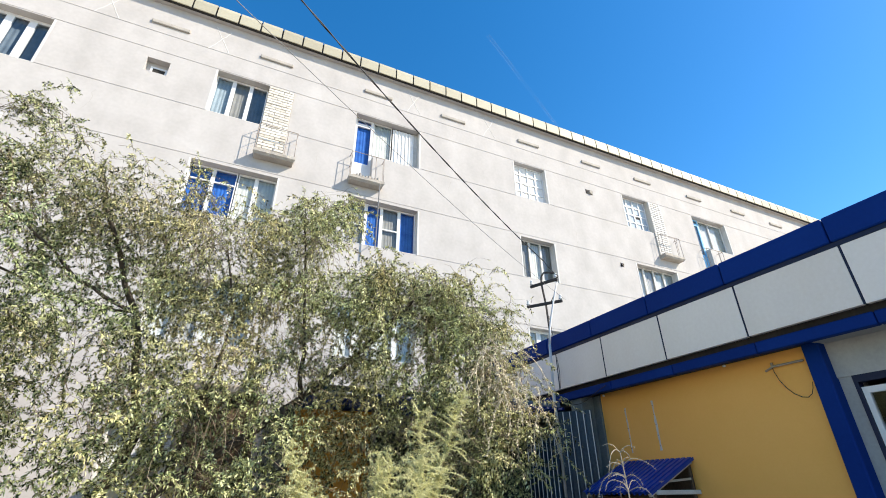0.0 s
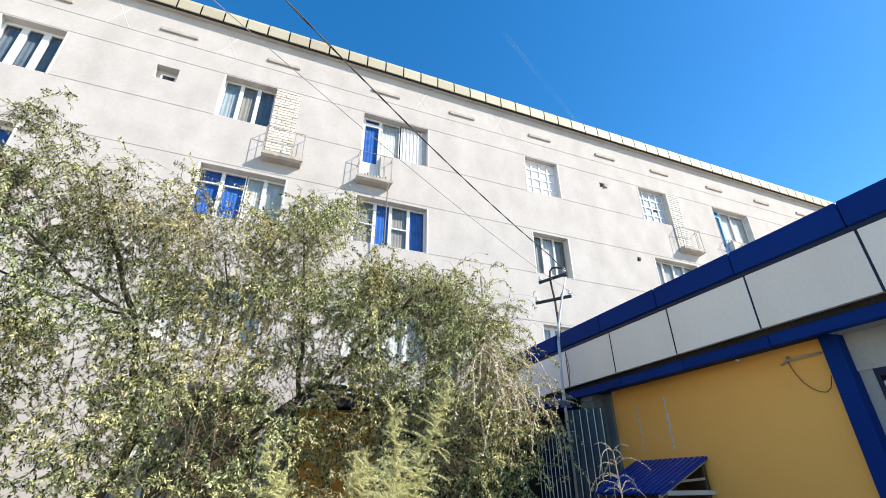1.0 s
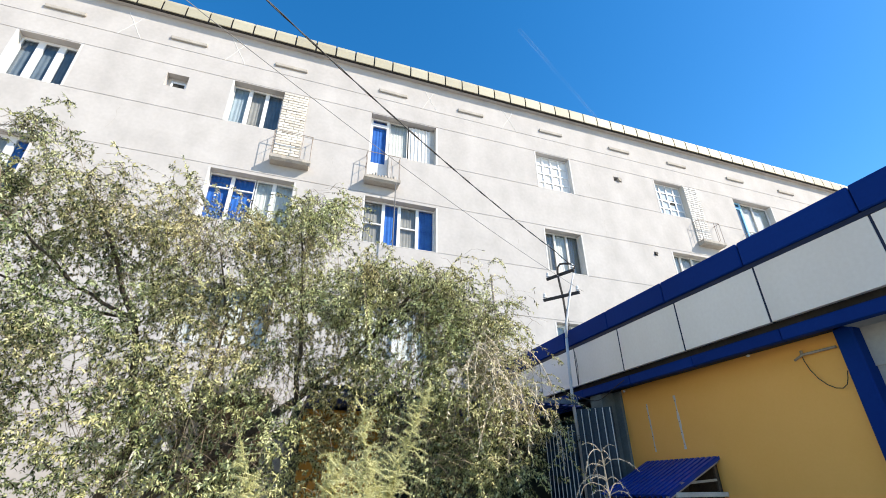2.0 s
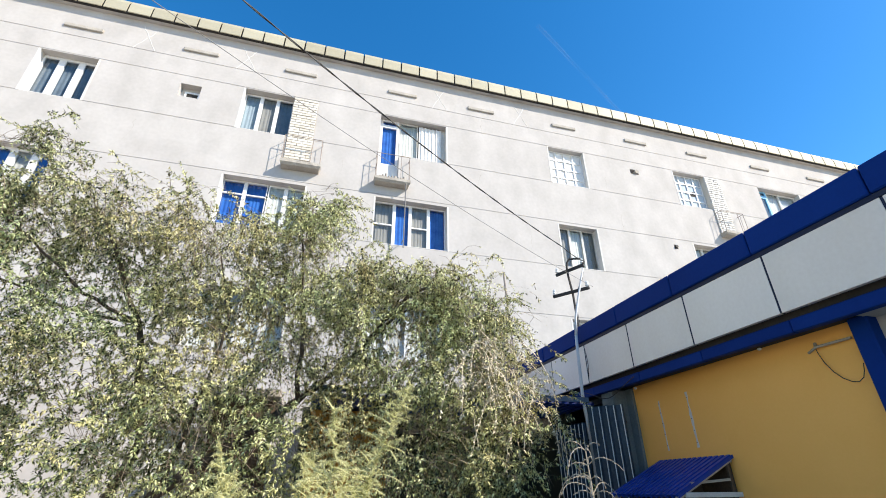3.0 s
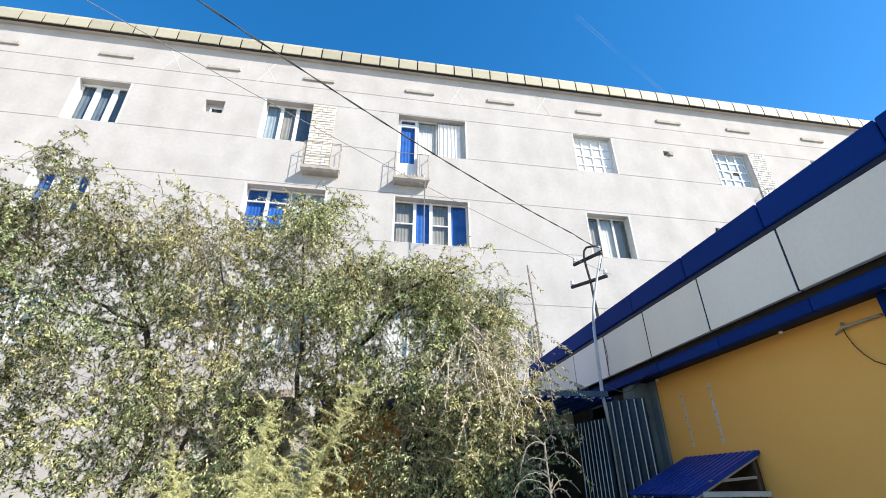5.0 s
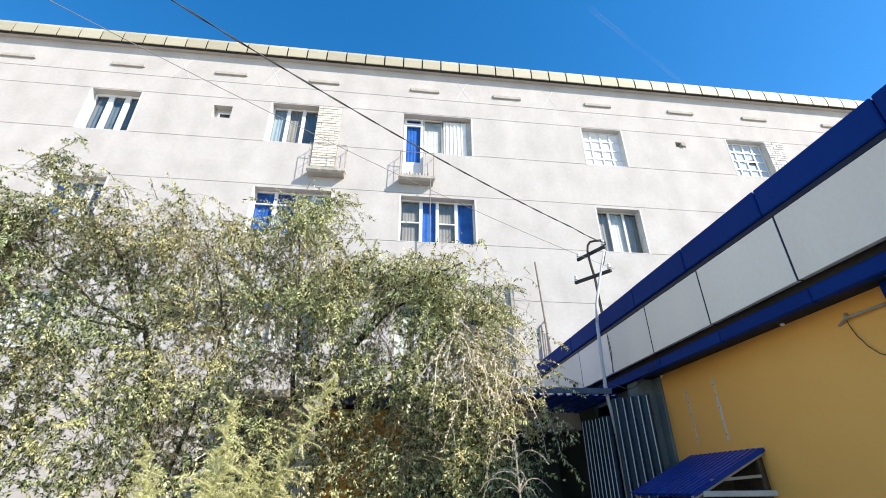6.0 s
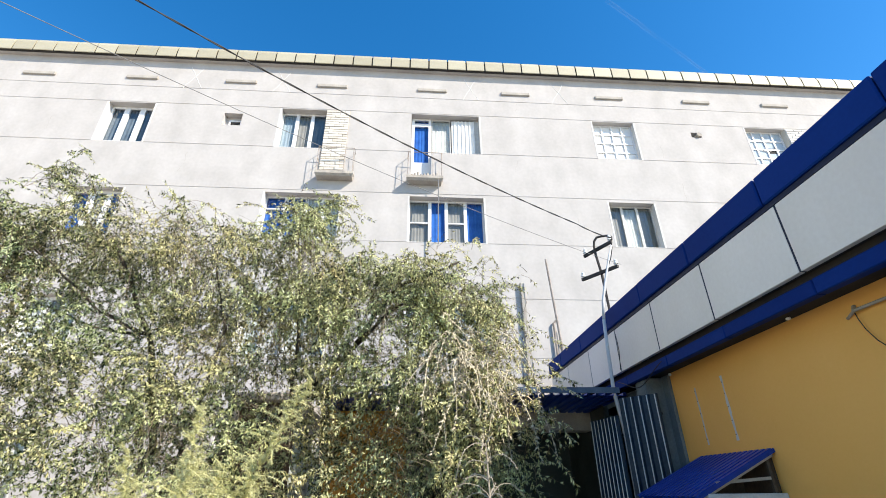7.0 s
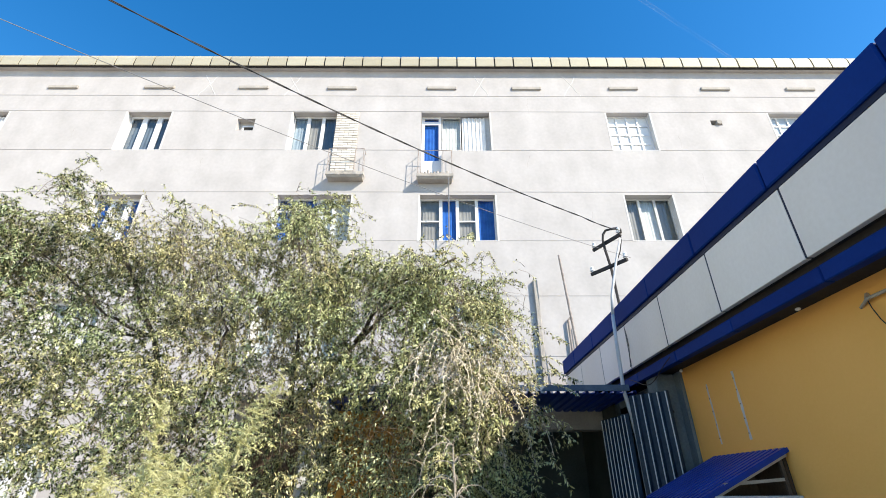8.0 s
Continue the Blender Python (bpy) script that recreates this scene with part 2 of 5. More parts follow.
def wavy_sheet(bm, origin, along, down, width, length, pitch, depth, thick=0.004, square=True):
    """A corrugated sheet: ribs run along 'down', waves step along 'along'."""
    o, a, d = Vector(origin), Vector(along).normalized(), Vector(down).normalized()
    nrm = a.cross(d).normalized()
    prof = []
    n = max(1, round(width / pitch))
    p = width / n
    for i in range(n):
        if square:
            prof += [(i * p, 0), (i * p + 0.58 * p, 0), (i * p + 0.66 * p, depth), (i * p + 0.92 * p, depth)]
        else:
            prof += [((i + k / 6) * p, depth * 0.5 * (1 - math.cos(2 * math.pi * k / 6))) for k in range(6)]
    prof.append((width, 0))
    rows = []
    for s in (0, thick):
        for e in (0, length):
            rows.append([bm.verts.new(o + a * u + d * e + nrm * (h + s)) for u, h in prof])
    f0, f1, b0, b1 = rows
    for i in range(len(prof) - 1):
        bm.faces.new((f0[i], f0[i + 1], f1[i + 1], f1[i]))
        bm.faces.new((b0[i], b1[i], b1[i + 1], b0[i + 1]))
        bm.faces.new((f0[i], b0[i], b0[i + 1], f0[i + 1]))
        bm.faces.new((f1[i], f1[i + 1], b1[i + 1], b1[i]))
    bm.faces.new((f0[0], f1[0], b1[0], b0[0]))
    bm.faces.new((f0[-1], b0[-1], b1[-1], f1[-1]))


# ---- ground ----
bm = bmesh.new()
G = 24
gv = [[bm.verts.new(((i - G / 2) ** 3 * 0.35, (j - G / 2) ** 3 * 0.35, 0)) for j in range(G + 1)] for i in range(G + 1)]
for i in range(G):
    for j in range(G):
        bm.faces.new((gv[i][j], gv[i + 1][j], gv[i + 1][j + 1], gv[i][j + 1]))
tagged(part("ground", bm, M_SOIL, None), "dry trodden bare soil of the yard", "ground", kind="structure")

# ---- the long apartment building ----
F = 10.66          # front face of the facade
X0, X1 = -16.0, 42.0
TOP = 13.75
WALL = 0.42
PERIOD = 14.4
building = thing("apartment_building", "long four storey whitewashed apartment building with weathered plaster", "building", at=(0, F, 0))
building_inv = Matrix.Translation((0, -F, 0))


def bpart(name, bm, material, parent=None, label="", smooth=False):
    """A part of the apartment building, its mesh given in world metres."""
    bmesh.ops.transform(bm, matrix=building_inv, verts=bm.verts[:])
    return part(name, bm, material, parent or building, label, smooth)


STOREY = [(1.42, 2.83), (4.42, 5.83), (7.42, 8.85), (10.39, 11.85)]
# openings: storey, x0, x1, kind
OPENINGS = []
for k in (-1, 0, 1, 2):
    s = k * PERIOD
    for fl in range(4):
        OPENINGS.append((fl, 7.85 - PERIOD + s, 9.18 - PERIOD + s))
        OPENINGS.append((fl, -1.6 + s, 0.43 + s))
        OPENINGS.append((fl, 2.27 + s, 4.33 + s))
OPENINGS = [o for o in OPENINGS if X0 + 1 < o[1] and o[2] < X1 - 1]
HOLES = [(-3.2, -2.68, 11.13, 11.58), (10.97, 11.30, 11.36, 11.56), (12.0, 12.14, 8.57, 8.72)]
VENTS = [(a, a + 0.93) for a in (-12.2, -9.3, -6.34, -3.42, -0.67, 2.43, 5.07, 8.12, 11.02, 13.71, 16.72, 19.6, 22.35, 25.3, 28.2, 31.1)]
GROOVES = [2.90, 4.40, 5.88, 7.41, 8.93, 10.385, 11.87, 12.51]


def facade_wall():
    """The wall as cells of differing depth: openings go through, grooves and vents are recesses."""
    rects = [(x0, x1, STOREY[fl][0], STOREY[fl][1], None) for fl, x0, x1 in OPENINGS]
    rects += [(a, b, c, d, 0.2) for a, b, c, d in HOLES]
    rects += [(2.27 + k * PERIOD, 2.87 + k * PERIOD, 9.37, STOREY[3][0], None) for k in (0, 1, 2) if k < 2 or X1 > 34]
    xs, zs = {X0, X1}, {0.0, TOP}
    for r in rects:
        xs |= {r[0], r[1]}
        zs |= {r[2], r[3]}
    for g in GROOVES:
        zs |= {g, g + 0.021}
    xs, zs = sorted(xs), sorted(zs)
    nx, nz = len(xs) - 1, len(zs) - 1
    dep = [[0.0] * nz for _ in range(nx)]
    for i in range(nx):
        for j in range(nz):
            cx, cz = (xs[i] + xs[i + 1]) / 2, (zs[j] + zs[j + 1]) / 2
            if any(g < cz < g + 0.021 for g in GROOVES):
                dep[i][j] = 0.009
            for a, b, c, d, e in rects:
                if a < cx < b and c < cz < d:
                    dep[i][j] = WALL if e is None else e
    bm = bmesh.new()

    def quad(*p):
        bm.faces.new([bm.verts.new(q) for q in p])
    for i in range(nx):
        for j in range(nz):
            d = dep[i][j]
            a, b, c, e = xs[i], xs[i + 1], zs[j], zs[j + 1]
            if d < WALL:
                quad((a, F + d, c), (b, F + d, c), (b, F + d, e), (a, F + d, e))
                quad((a, F + WALL, c), (a, F + WALL, e), (b, F + WALL, e), (b, F + WALL, c))
            if i + 1 < nx and dep[i + 1][j] != d:
                q = dep[i + 1][j]
                quad((b, F + d, c), (b, F + q, c), (b, F + q, e), (b, F + d, e))
            if j + 1 < nz and dep[i][j + 1] != d:
                q = dep[i][j + 1]
                quad((a, F + d, e), (b, F + d, e), (b, F + q, e), (a, F + q, e))
    bmesh.ops.remove_doubles(bm, verts=bm.verts[:], dist=0.0005)
    return bm


wall = bpart("wall", facade_wall(), M_PLASTER)
# side and rear walls, roof slab, floors
bm = bmesh.new()
box(bm, X0, X0 + 0.4, F + WALL, F + 11, 0, TOP)
box(bm, X1 - 0.4, X1, F + WALL, F + 11, 0, TOP)
box(bm, X0, X1, F + 11, F + 11.4, 0, TOP)
bpart("rear_wall", bm, M_PLASTER)
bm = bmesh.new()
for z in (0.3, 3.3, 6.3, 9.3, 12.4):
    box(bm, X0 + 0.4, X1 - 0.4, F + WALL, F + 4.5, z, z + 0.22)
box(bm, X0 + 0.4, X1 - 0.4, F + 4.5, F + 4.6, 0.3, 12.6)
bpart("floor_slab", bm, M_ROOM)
bm = bmesh.new()
rv = [(-0.10, 13.76), (-0.06, 14.02), (5.7, 15.3), (11.5, 14.02), (11.5, 13.76)]
ends = [[bm.verts.new((x, F + y, z)) for y, z in rv] for x in (X0 - 0.1, X1 + 0.1)]
for k in range(5):
    bm.faces.new((ends[0][k], ends[0][(k + 1) % 5], ends[1][(k + 1) % 5], ends[1][k]))
bm.faces.new(ends[0])
bm.faces.new(ends[1][::-1])
roof = bpart("roof", bm, M_CREAM)
bm = bmesh.new()
box(bm, X0, X1, F - 0.128, F, 13.60, 13.66)
box(bm, X0, X1, F - 0.12, F, 13.66, 13.76)
bpart("eaves_board", bm, M_PLASTER)
bm = bmesh.new()
back = [(-0.13, 13.585), (-0.185, 13.585), (-0.185, 13.92), (-0.155, 14.02), (-0.06, 14.115), (-0.055, 14.10), (-0.13, 13.98), (-0.13, 13.8)]
eb = [[bm.verts.new((x, F + y, z)) for y, z in back] for x in (X0, X1)]
for k in range(len(back)):
    bm.faces.new((eb[0][k], eb[0][(k + 1) % len(back)], eb[1][(k + 1) % len(back)], eb[1][k]))
bm.faces.new(eb[0])
bm.faces.new(eb[1][::-1])
bpart("eaves_backing", bm, M_DARKGAP)

# eaves panels, one profile shared by all
bm = bmesh.new()
PW = 0.599
prof = [(-0.205, 13.60), (-0.225, 13.61), (-0.225, 13.93), (-0.19, 14.05), (-0.07, 14.17), (-0.055, 14.14), (-0.165, 14.025), (-0.195, 13.92)]
ea = [[bm.verts.new((x, y, z)) for y, z in prof] for x in (0.022, PW - 0.022)]
for k in range(len(prof)):
    bm.faces.new((ea[0][k], ea[0][(k + 1) % len(prof)], ea[1][(k + 1) % len(prof)], ea[1][k]))
bm.faces.new(ea[0])
bm.faces.new(ea[1][::-1])
panel_mesh = to_mesh("eaves_panel", bm, M_CREAM)
for i in range(int((X1 - X0) / PW) + 1):
    ob = new("eaves_panel", panel_mesh)
    ob.parent = roof
    ob.location = (-2.02 + PW * (i - 24), random.uniform(-0.002, 0.002), 0)

# short bent stub of pipe behind the eaves
bm = bmesh.new()
tube(bm, [(11.38, F + 0.02, 13.95), (11.38, F + 0.02, 14.28), (11.46, F + 0.02, 14.30)], 0.022, n=6)
bpart("roof_stub", bm, M_IRON, roof)
# projecting ventilation strips under the eaves
bm = bmesh.new()
soft_box(bm, 0, 0.92, -0.05, 0.02, -0.07, 0.055, 0.018)
vent_mesh = to_mesh("vent_hood", bm, M_RAW)
for a, b in VENTS:
    ob = new("vent_hood", vent_mesh)
    ob.parent = building
    ob.location = (a, 0, 12.86 + random.uniform(-0.012, 0.012))
    ob.rotation_euler[1] = random.uniform(-0.006, 0.006)

# plaster scars: two crossing ridges of lime in the top band
for x, size in ((-4.3, 1.0), (-1.66, 1.0), (4.15, 0.9), (7.0, 1.0)):
    bm = bmesh.new()
    for dx0, z0, dx1, z1, off in ((-0.33, 12.53, 0.12, 13.36, 0.003), (-0.27, 13.40, 0.21, 12.53, 0.005)):
        p0, p1 = Vector((x + dx0 * size, F - off, z0)), Vector((x + dx1 * size, F - off, z1))
        d = (p1 - p0).normalized()
        side = Vector((-d.z, 0, d.x))
        rows = []
        for k in range(9):
            q = p0.lerp(p1, k / 8) + side * random.uniform(-0.014, 0.014)
            w = random.uniform(0.004, 0.010)
            rows.append([bm.verts.new(q + side * w), bm.verts.new(q - side * w), bm.verts.new(q - side * (w + 0.006) + Vector((0, 0.008, 0))), bm.verts.new(q + side * (w + 0.006) + Vector((0, 0.008, 0)))])
        for a, b in zip(rows, rows[1:]):
            for k in range(4):
                bm.faces.new((a[k], a[(k + 1) % 4], b[(k + 1) % 4], b[k]))
    bpart("plaster_scar", bm, M_REVEAL)

# ---- windows of the apartment building ----
def folds(bm, x0, x1, z0, z1, y, amp=0.005, pitch=0.09):
    """A hanging cloth with soft folds."""
    n = max(6, int((x1 - x0) / pitch * 6))
    rows = []
    for z in (z0, z1):
        rows.append([bm.verts.new((x0 + (x1 - x0) * i / n, y + amp * math.sin(i * 1.05 + 0.6 * math.sin(i * 0.37)), z)) for i in range(n + 1)])
    back = [[bm.verts.new(v.co + Vector((0, 0.006, 0))) for v in r] for r in rows]
    for i in range(n):
        bm.faces.new((rows[0][i], rows[0][i + 1], rows[1][i + 1], rows[1][i]))
        bm.faces.new((back[0][i], back[1][i], back[1][i + 1], back[0][i + 1]))


YG = F + 0.24


def lining(x0, x1, z0, z1):
    """White jambs, each bent round the wall's edge."""
    out = []
    for x, sg in ((x0, 1), (x1, -1)):
        bm = bmesh.new()
        outline = [(x - sg * 0.035, F - 0.005), (x + sg * 0.012, F - 0.005), (x + sg * 0.012, YG - 0.03), (x + sg * 0.001, YG - 0.03), (x + sg * 0.001, F - 0.001), (x - sg * 0.035, F - 0.001)]
        lo = [bm.verts.new((a, b, z0)) for a, b in outline]
        hi = [bm.verts.new((a, b, z1)) for a, b in outline]
        n = len(outline)
        for k in range(n):
            bm.faces.new((lo[k], lo[(k + 1) % n], hi[(k + 1) % n], hi[k]))
        bm.faces.new(lo)
        bm.faces.new(hi)
        out.append(bm)
    return out


def plate(x0, x1, z0, z1, y0, y1, holes):
    """One connected flat frame with rectangular holes."""
    xs = sorted({x0, x1} | {h[0] for h in holes} | {h[1] for h in holes})
    zs = sorted({z0, z1} | {h[2] for h in holes} | {h[3] for h in holes})
    nx, nz = len(xs) - 1, len(zs) - 1
    solid = [[not any(h[0] < (xs[i] + xs[i + 1]) / 2 < h[1] and h[2] < (zs[j] + zs[j + 1]) / 2 < h[3] for h in holes) for j in range(nz)] for i in range(nx)]
    bm = bmesh.new()

    def quad(*p):
        bm.faces.new([bm.verts.new(q) for q in p])
    for i in range(nx):
        for j in range(nz):
            if not solid[i][j]:
                continue
            a, b, c, d = xs[i], xs[i + 1], zs[j], zs[j + 1]
            quad((a, y0, c), (b, y0, c), (b, y0, d), (a, y0, d))
            quad((a, y1, c), (a, y1, d), (b, y1, d), (b, y1, c))
            if i == 0 or not solid[i - 1][j]:
                quad((a, y0, c), (a, y0, d), (a, y1, d), (a, y1, c))
            if i == nx - 1 or not solid[i + 1][j]:
                quad((b, y0, c), (b, y1, c), (b, y1, d), (b, y0, d))
            if j == 0 or not solid[i][j - 1]:
                quad((a, y0, c), (a, y1, c), (b, y1, c), (b, y0, c))
            if j == nz - 1 or not solid[i][j + 1]:
                quad((a, y0, d), (b, y0, d), (b, y1, d), (a, y1, d))
    bmesh.ops.remove_doubles(bm, verts=bm.verts[:], dist=0.0004)
    return bm


def window(x0, x1, z0, z1, cols, material=M_PVC, bar=0.055, transom=None, fills=(), lattice=None, mesh=0.021, label="", edges=(True, True), boarded=None):
    """Frame with mullions; cols are the pane boundaries from 0 to 1; fills gives the cloth behind each pane."""
    yf, yb = YG - 0.03, YG + 0.035
    zb = z0 + 0.02
    W = x1 - x0
    holes = []
    for i, (a, b) in enumerate(zip(cols, cols[1:])):
        xa = x0 + W * a + (bar if a > 0 else bar * 0.8)
        xb = x0 + W * b - (bar if b < 1 else bar * 0.8)
        if transom and not (len(fills) == 4 and fills[i][0] == M_BLUECURTAIN):
            zt = z0 + (z1 - z0) * transom
            holes += [(xa, xb, zb + bar, zt - 0.018), (xa, xb, zt + 0.018, z1 - bar)]
        else:
            holes.append((xa, xb, zb + bar, z1 - bar))
    bm = plate(x0 + 0.012, x1 - 0.012, zb, z1 - 0.002, yf, yb, holes)
    frame_ob = bpart("window", bm, material, None, label)
    for keep, bm in zip(edges, lining(x0, x1, z0, z1)):
        if not keep:
            bm.free()
            continue
        part("reveal", _shift(bm), M_REVEAL, frame_ob)
    bm = bmesh.new()
    box(bm, x0 + 0.013, x1 - 0.013, F + 0.004, YG - 0.03, z0 + 0.002, z0 + 0.02)
    part("sill", _shift(bm), M_REVEAL, frame_ob)
    for i, (a, b) in enumerate(zip(cols, cols[1:])):
        xa, xb = x0 + W * a + bar * 0.9, x0 + W * b - bar * 0.9
        bm = bmesh.new()
        tilt = random.uniform(-0.006, 0.006)
        vs = [bm.verts.new(p) for p in ((xa, YG + tilt, zb + bar), (xb, YG - tilt, zb + bar), (xb, YG - tilt * 0.3, z1 - bar), (xa, YG + tilt * 0.4, z1 - bar))]
        bm.faces.new(vs)
        pane = part("pane", _shift(bm), M_GLASS, frame_ob)
        pane.visible_shadow = False
        f = fills[i] if i < len(fills) else None
        if f:
            mat, low, high = f
            bm = bmesh.new()
            folds(bm, xa - 0.03, xb + 0.03, z0 + (z1 - z0) * low, z0 + (z1 - z0) * high, YG + 0.05)
            part("curtain", _shift(bm), mat, frame_ob)
    if boarded:
        bm = bmesh.new()
        box(bm, x0 + 0.03, x1 - 0.03, YG - 0.041, YG - 0.034, z0 + 0.05, z1 - 0.03)
        part("paper_sheet", _shift(bm), boarded, frame_ob, "paper pasted over the panes")
        if boarded == M_PALEBLUE:
            bm = bmesh.new()
            box(bm, x0 + W * 0.52, x0 + W * 0.72, YG - 0.046, YG - 0.042, z0 + (z1 - z0) * 0.42, z0 + (z1 - z0) * 0.56)
            part("broken_pane", _shift(bm), M_DARKGAP, frame_ob, "dark broken pane")
    if lattice:
        nx, nz = lattice
        bm = bmesh.new()
        yl = YG - 0.075
        for i in range(nx + 1):
            x = x0 + 0.03 + (W - 0.06) * i / nx
            box(bm, x - mesh, x + mesh, yl, yl + 0.03, z0 + 0.03, z1 - 0.01)
        for j in range(nz + 1):
            z = z0 + 0.05 + (z1 - z0 - 0.08) * j / nz
            box(bm, x0 + 0.014, x1 - 0.014, yl + 0.004, yl + 0.026, z - mesh, z + mesh)
        xm, zm = x0 + W * 0.5, (z0 + z1) / 2
        box(bm, xm - 0.11, xm + 0.11, yl - 0.006, yl + 0.036, zm - 0.035, zm + 0.035)
        part("lattice", _shift(bm), M_PVC, frame_ob, "white lattice grille")
    return frame_ob


def _shift(bm):
    bmesh.ops.transform(bm, matrix=building_inv, verts=bm.verts[:])
    return bm


def brick_infill(x0, x1, z0, z1, brick=M_BRICK, mortar=M_MORTAR):
    """Former balcony doorway bricked up with white bricks."""
    bm = bmesh.new()
    box(bm, x0, x1, F - 0.02, F + 0.30, z0, z1)
    panel = bpart("brick_infill", bm, mortar, None, "bricked-up doorway of white silicate bricks")
    W = x1 - x0
    bw, bh = (W - 0.012) / 2.5, 0.092
    meshes = {}
    for full in (True, False):
        bm = bmesh.new()
        w = (bw if full else bw / 2) - 0.012
        soft_box(bm, 0, w, -0.018, 0.01, 0, bh - 0.014, 0.006)
        meshes[full] = to_mesh("brick", bm, brick)
    rows = int((z1 - z0) / bh)
    for r in range(rows):
        x = x0 + 0.008
        order = (True, True, False) if r % 2 else (False, True, True)
        for full in order:
            ob = new("brick", meshes[full])
            ob.parent = panel
            ob.location = (x + random.uniform(-0.004, 0.004), -0.02 - random.uniform(0, 0.012), z0 + r * bh + 0.006)
            ob.rotation_euler[1] = random.uniform(-0.012, 0.012)
            x += bw if full else bw / 2


def balcony(x0, x1, ztop, clutter=False):
    """A shallow rough concrete slab, thinner at its edge, with a thin bent steel railing."""
    D = 0.28
    bm = bmesh.new()
    n = 10
    rows = []
    for i in range(n + 1):
        x = x0 + (x1 - x0) * i / n
        jag = random.uniform(-0.012, 0.012) if 0 < i < n else 0
        inset = 0.04 if i == 0 else (-0.04 if i == n else 0)
        rows.append([bm.verts.new(p) for p in ((x, F + 0.02, ztop), (x, F - D + jag * 0.6, ztop + jag * 0.5), (x, F - D + jag, ztop - 0.085 + jag * 0.4), (x + inset, F - D + 0.05, ztop - 0.145), (x + inset, F + 0.02, ztop - 0.15))])
    for a, b in zip(rows, rows[1:]):
        for k in range(5):
            bm.faces.new((a[k], a[(k + 1) % 5], b[(k + 1) % 5], b[k]))
    bm.faces.new(rows[0])
    bm.faces.new(rows[-1][::-1])
    slab = bpart("balcony", bm, M_RAW, None, "small concrete balcony with a thin rusty railing")
    h = ztop + 0.80
    e = 0.03
    ys = F - D + 0.02

    def steel(name, pts, rad):
        bm = bmesh.new()
        tube(bm, pts, rad, n=5)
        part(name, _shift(bm), M_RUST, slab)
    steel("rail", [(x0 + e, F, h), (x0 + e, ys, h), (x0 + (x1 - x0) * 0.5, ys - 0.012, h - 0.01), (x1 - e, ys, h), (x1 - e, F, h)], 0.011)
    steel("rail", [(x0 + e, F, ztop + 0.40), (x0 + e, ys, ztop + 0.40)], 0.008)
    for x in (x0 + e, x0 + (x1 - x0) * 0.72, x1 - e):
        steel("baluster", [(x, ys, ztop - 0.02), (x + random.uniform(-0.02, 0.02), ys, h)], 0.009)
    for x in (x0 + e, x1 - e):
        steel("baluster", [(x, F - D * 0.45, ztop - 0.02), (x, F - D * 0.45, h)], 0.007)
    if clutter:
        bm = bmesh.new()
        for i in range(9):
            x = x0 + 0.12 + i * 0.085
            s = random.uniform(0.05, 0.09)
            soft_box(bm, x, x + s, F - D + 0.06, F - 0.1, ztop, ztop + random.uniform(0.05, 0.18), 0.02)
        part("rubble", _shift(bm), M_RAW, slab, "broken rubble heaped on the slab")
    return slab


def balcony_door(x0, x1, z0, z1, material, cloth):
    bm = bmesh.new()
    yf, yb = YG - 0.035, YG + 0.03
    box(bm, x0 + 0.012, x0 + 0.10, yf, yb, z0, z1)
    box(bm, x1 - 0.08, x1, yf, yb, z0, z1)
    box(bm, x0 + 0.10, x1 - 0.08, yf, yb, z0, z0 + 0.72)
    box(bm, x0 + 0.10, x1 - 0.08, yf, yb, z1 - 0.06, z1 - 0.002)
    box(bm, x0 + 0.10, x1 - 0.08, yf, yb, z1 - 0.30, z1 - 0.19)
    door = bpart("balcony_door", bm, material, None, "glazed balcony door with a blue curtain")
    for a, b in ((z0 + 0.72, z1 - 0.30), (z1 - 0.19, z1 - 0.06)):
        bm = bmesh.new()
        bm.faces.new([bm.verts.new(p) for p in ((x0 + 0.10, YG, a), (x1 - 0.08, YG, a), (x1 - 0.08, YG, b), (x0 + 0.10, YG, b))])
        part("pane", _shift(bm), M_GLASS, door).visible_shadow = False
        bm = bmesh.new()
        folds(bm, x0 + 0.09, x1 - 0.07, a, b, YG + 0.05)
        part("curtain", _shift(bm), cloth, door)
    return door


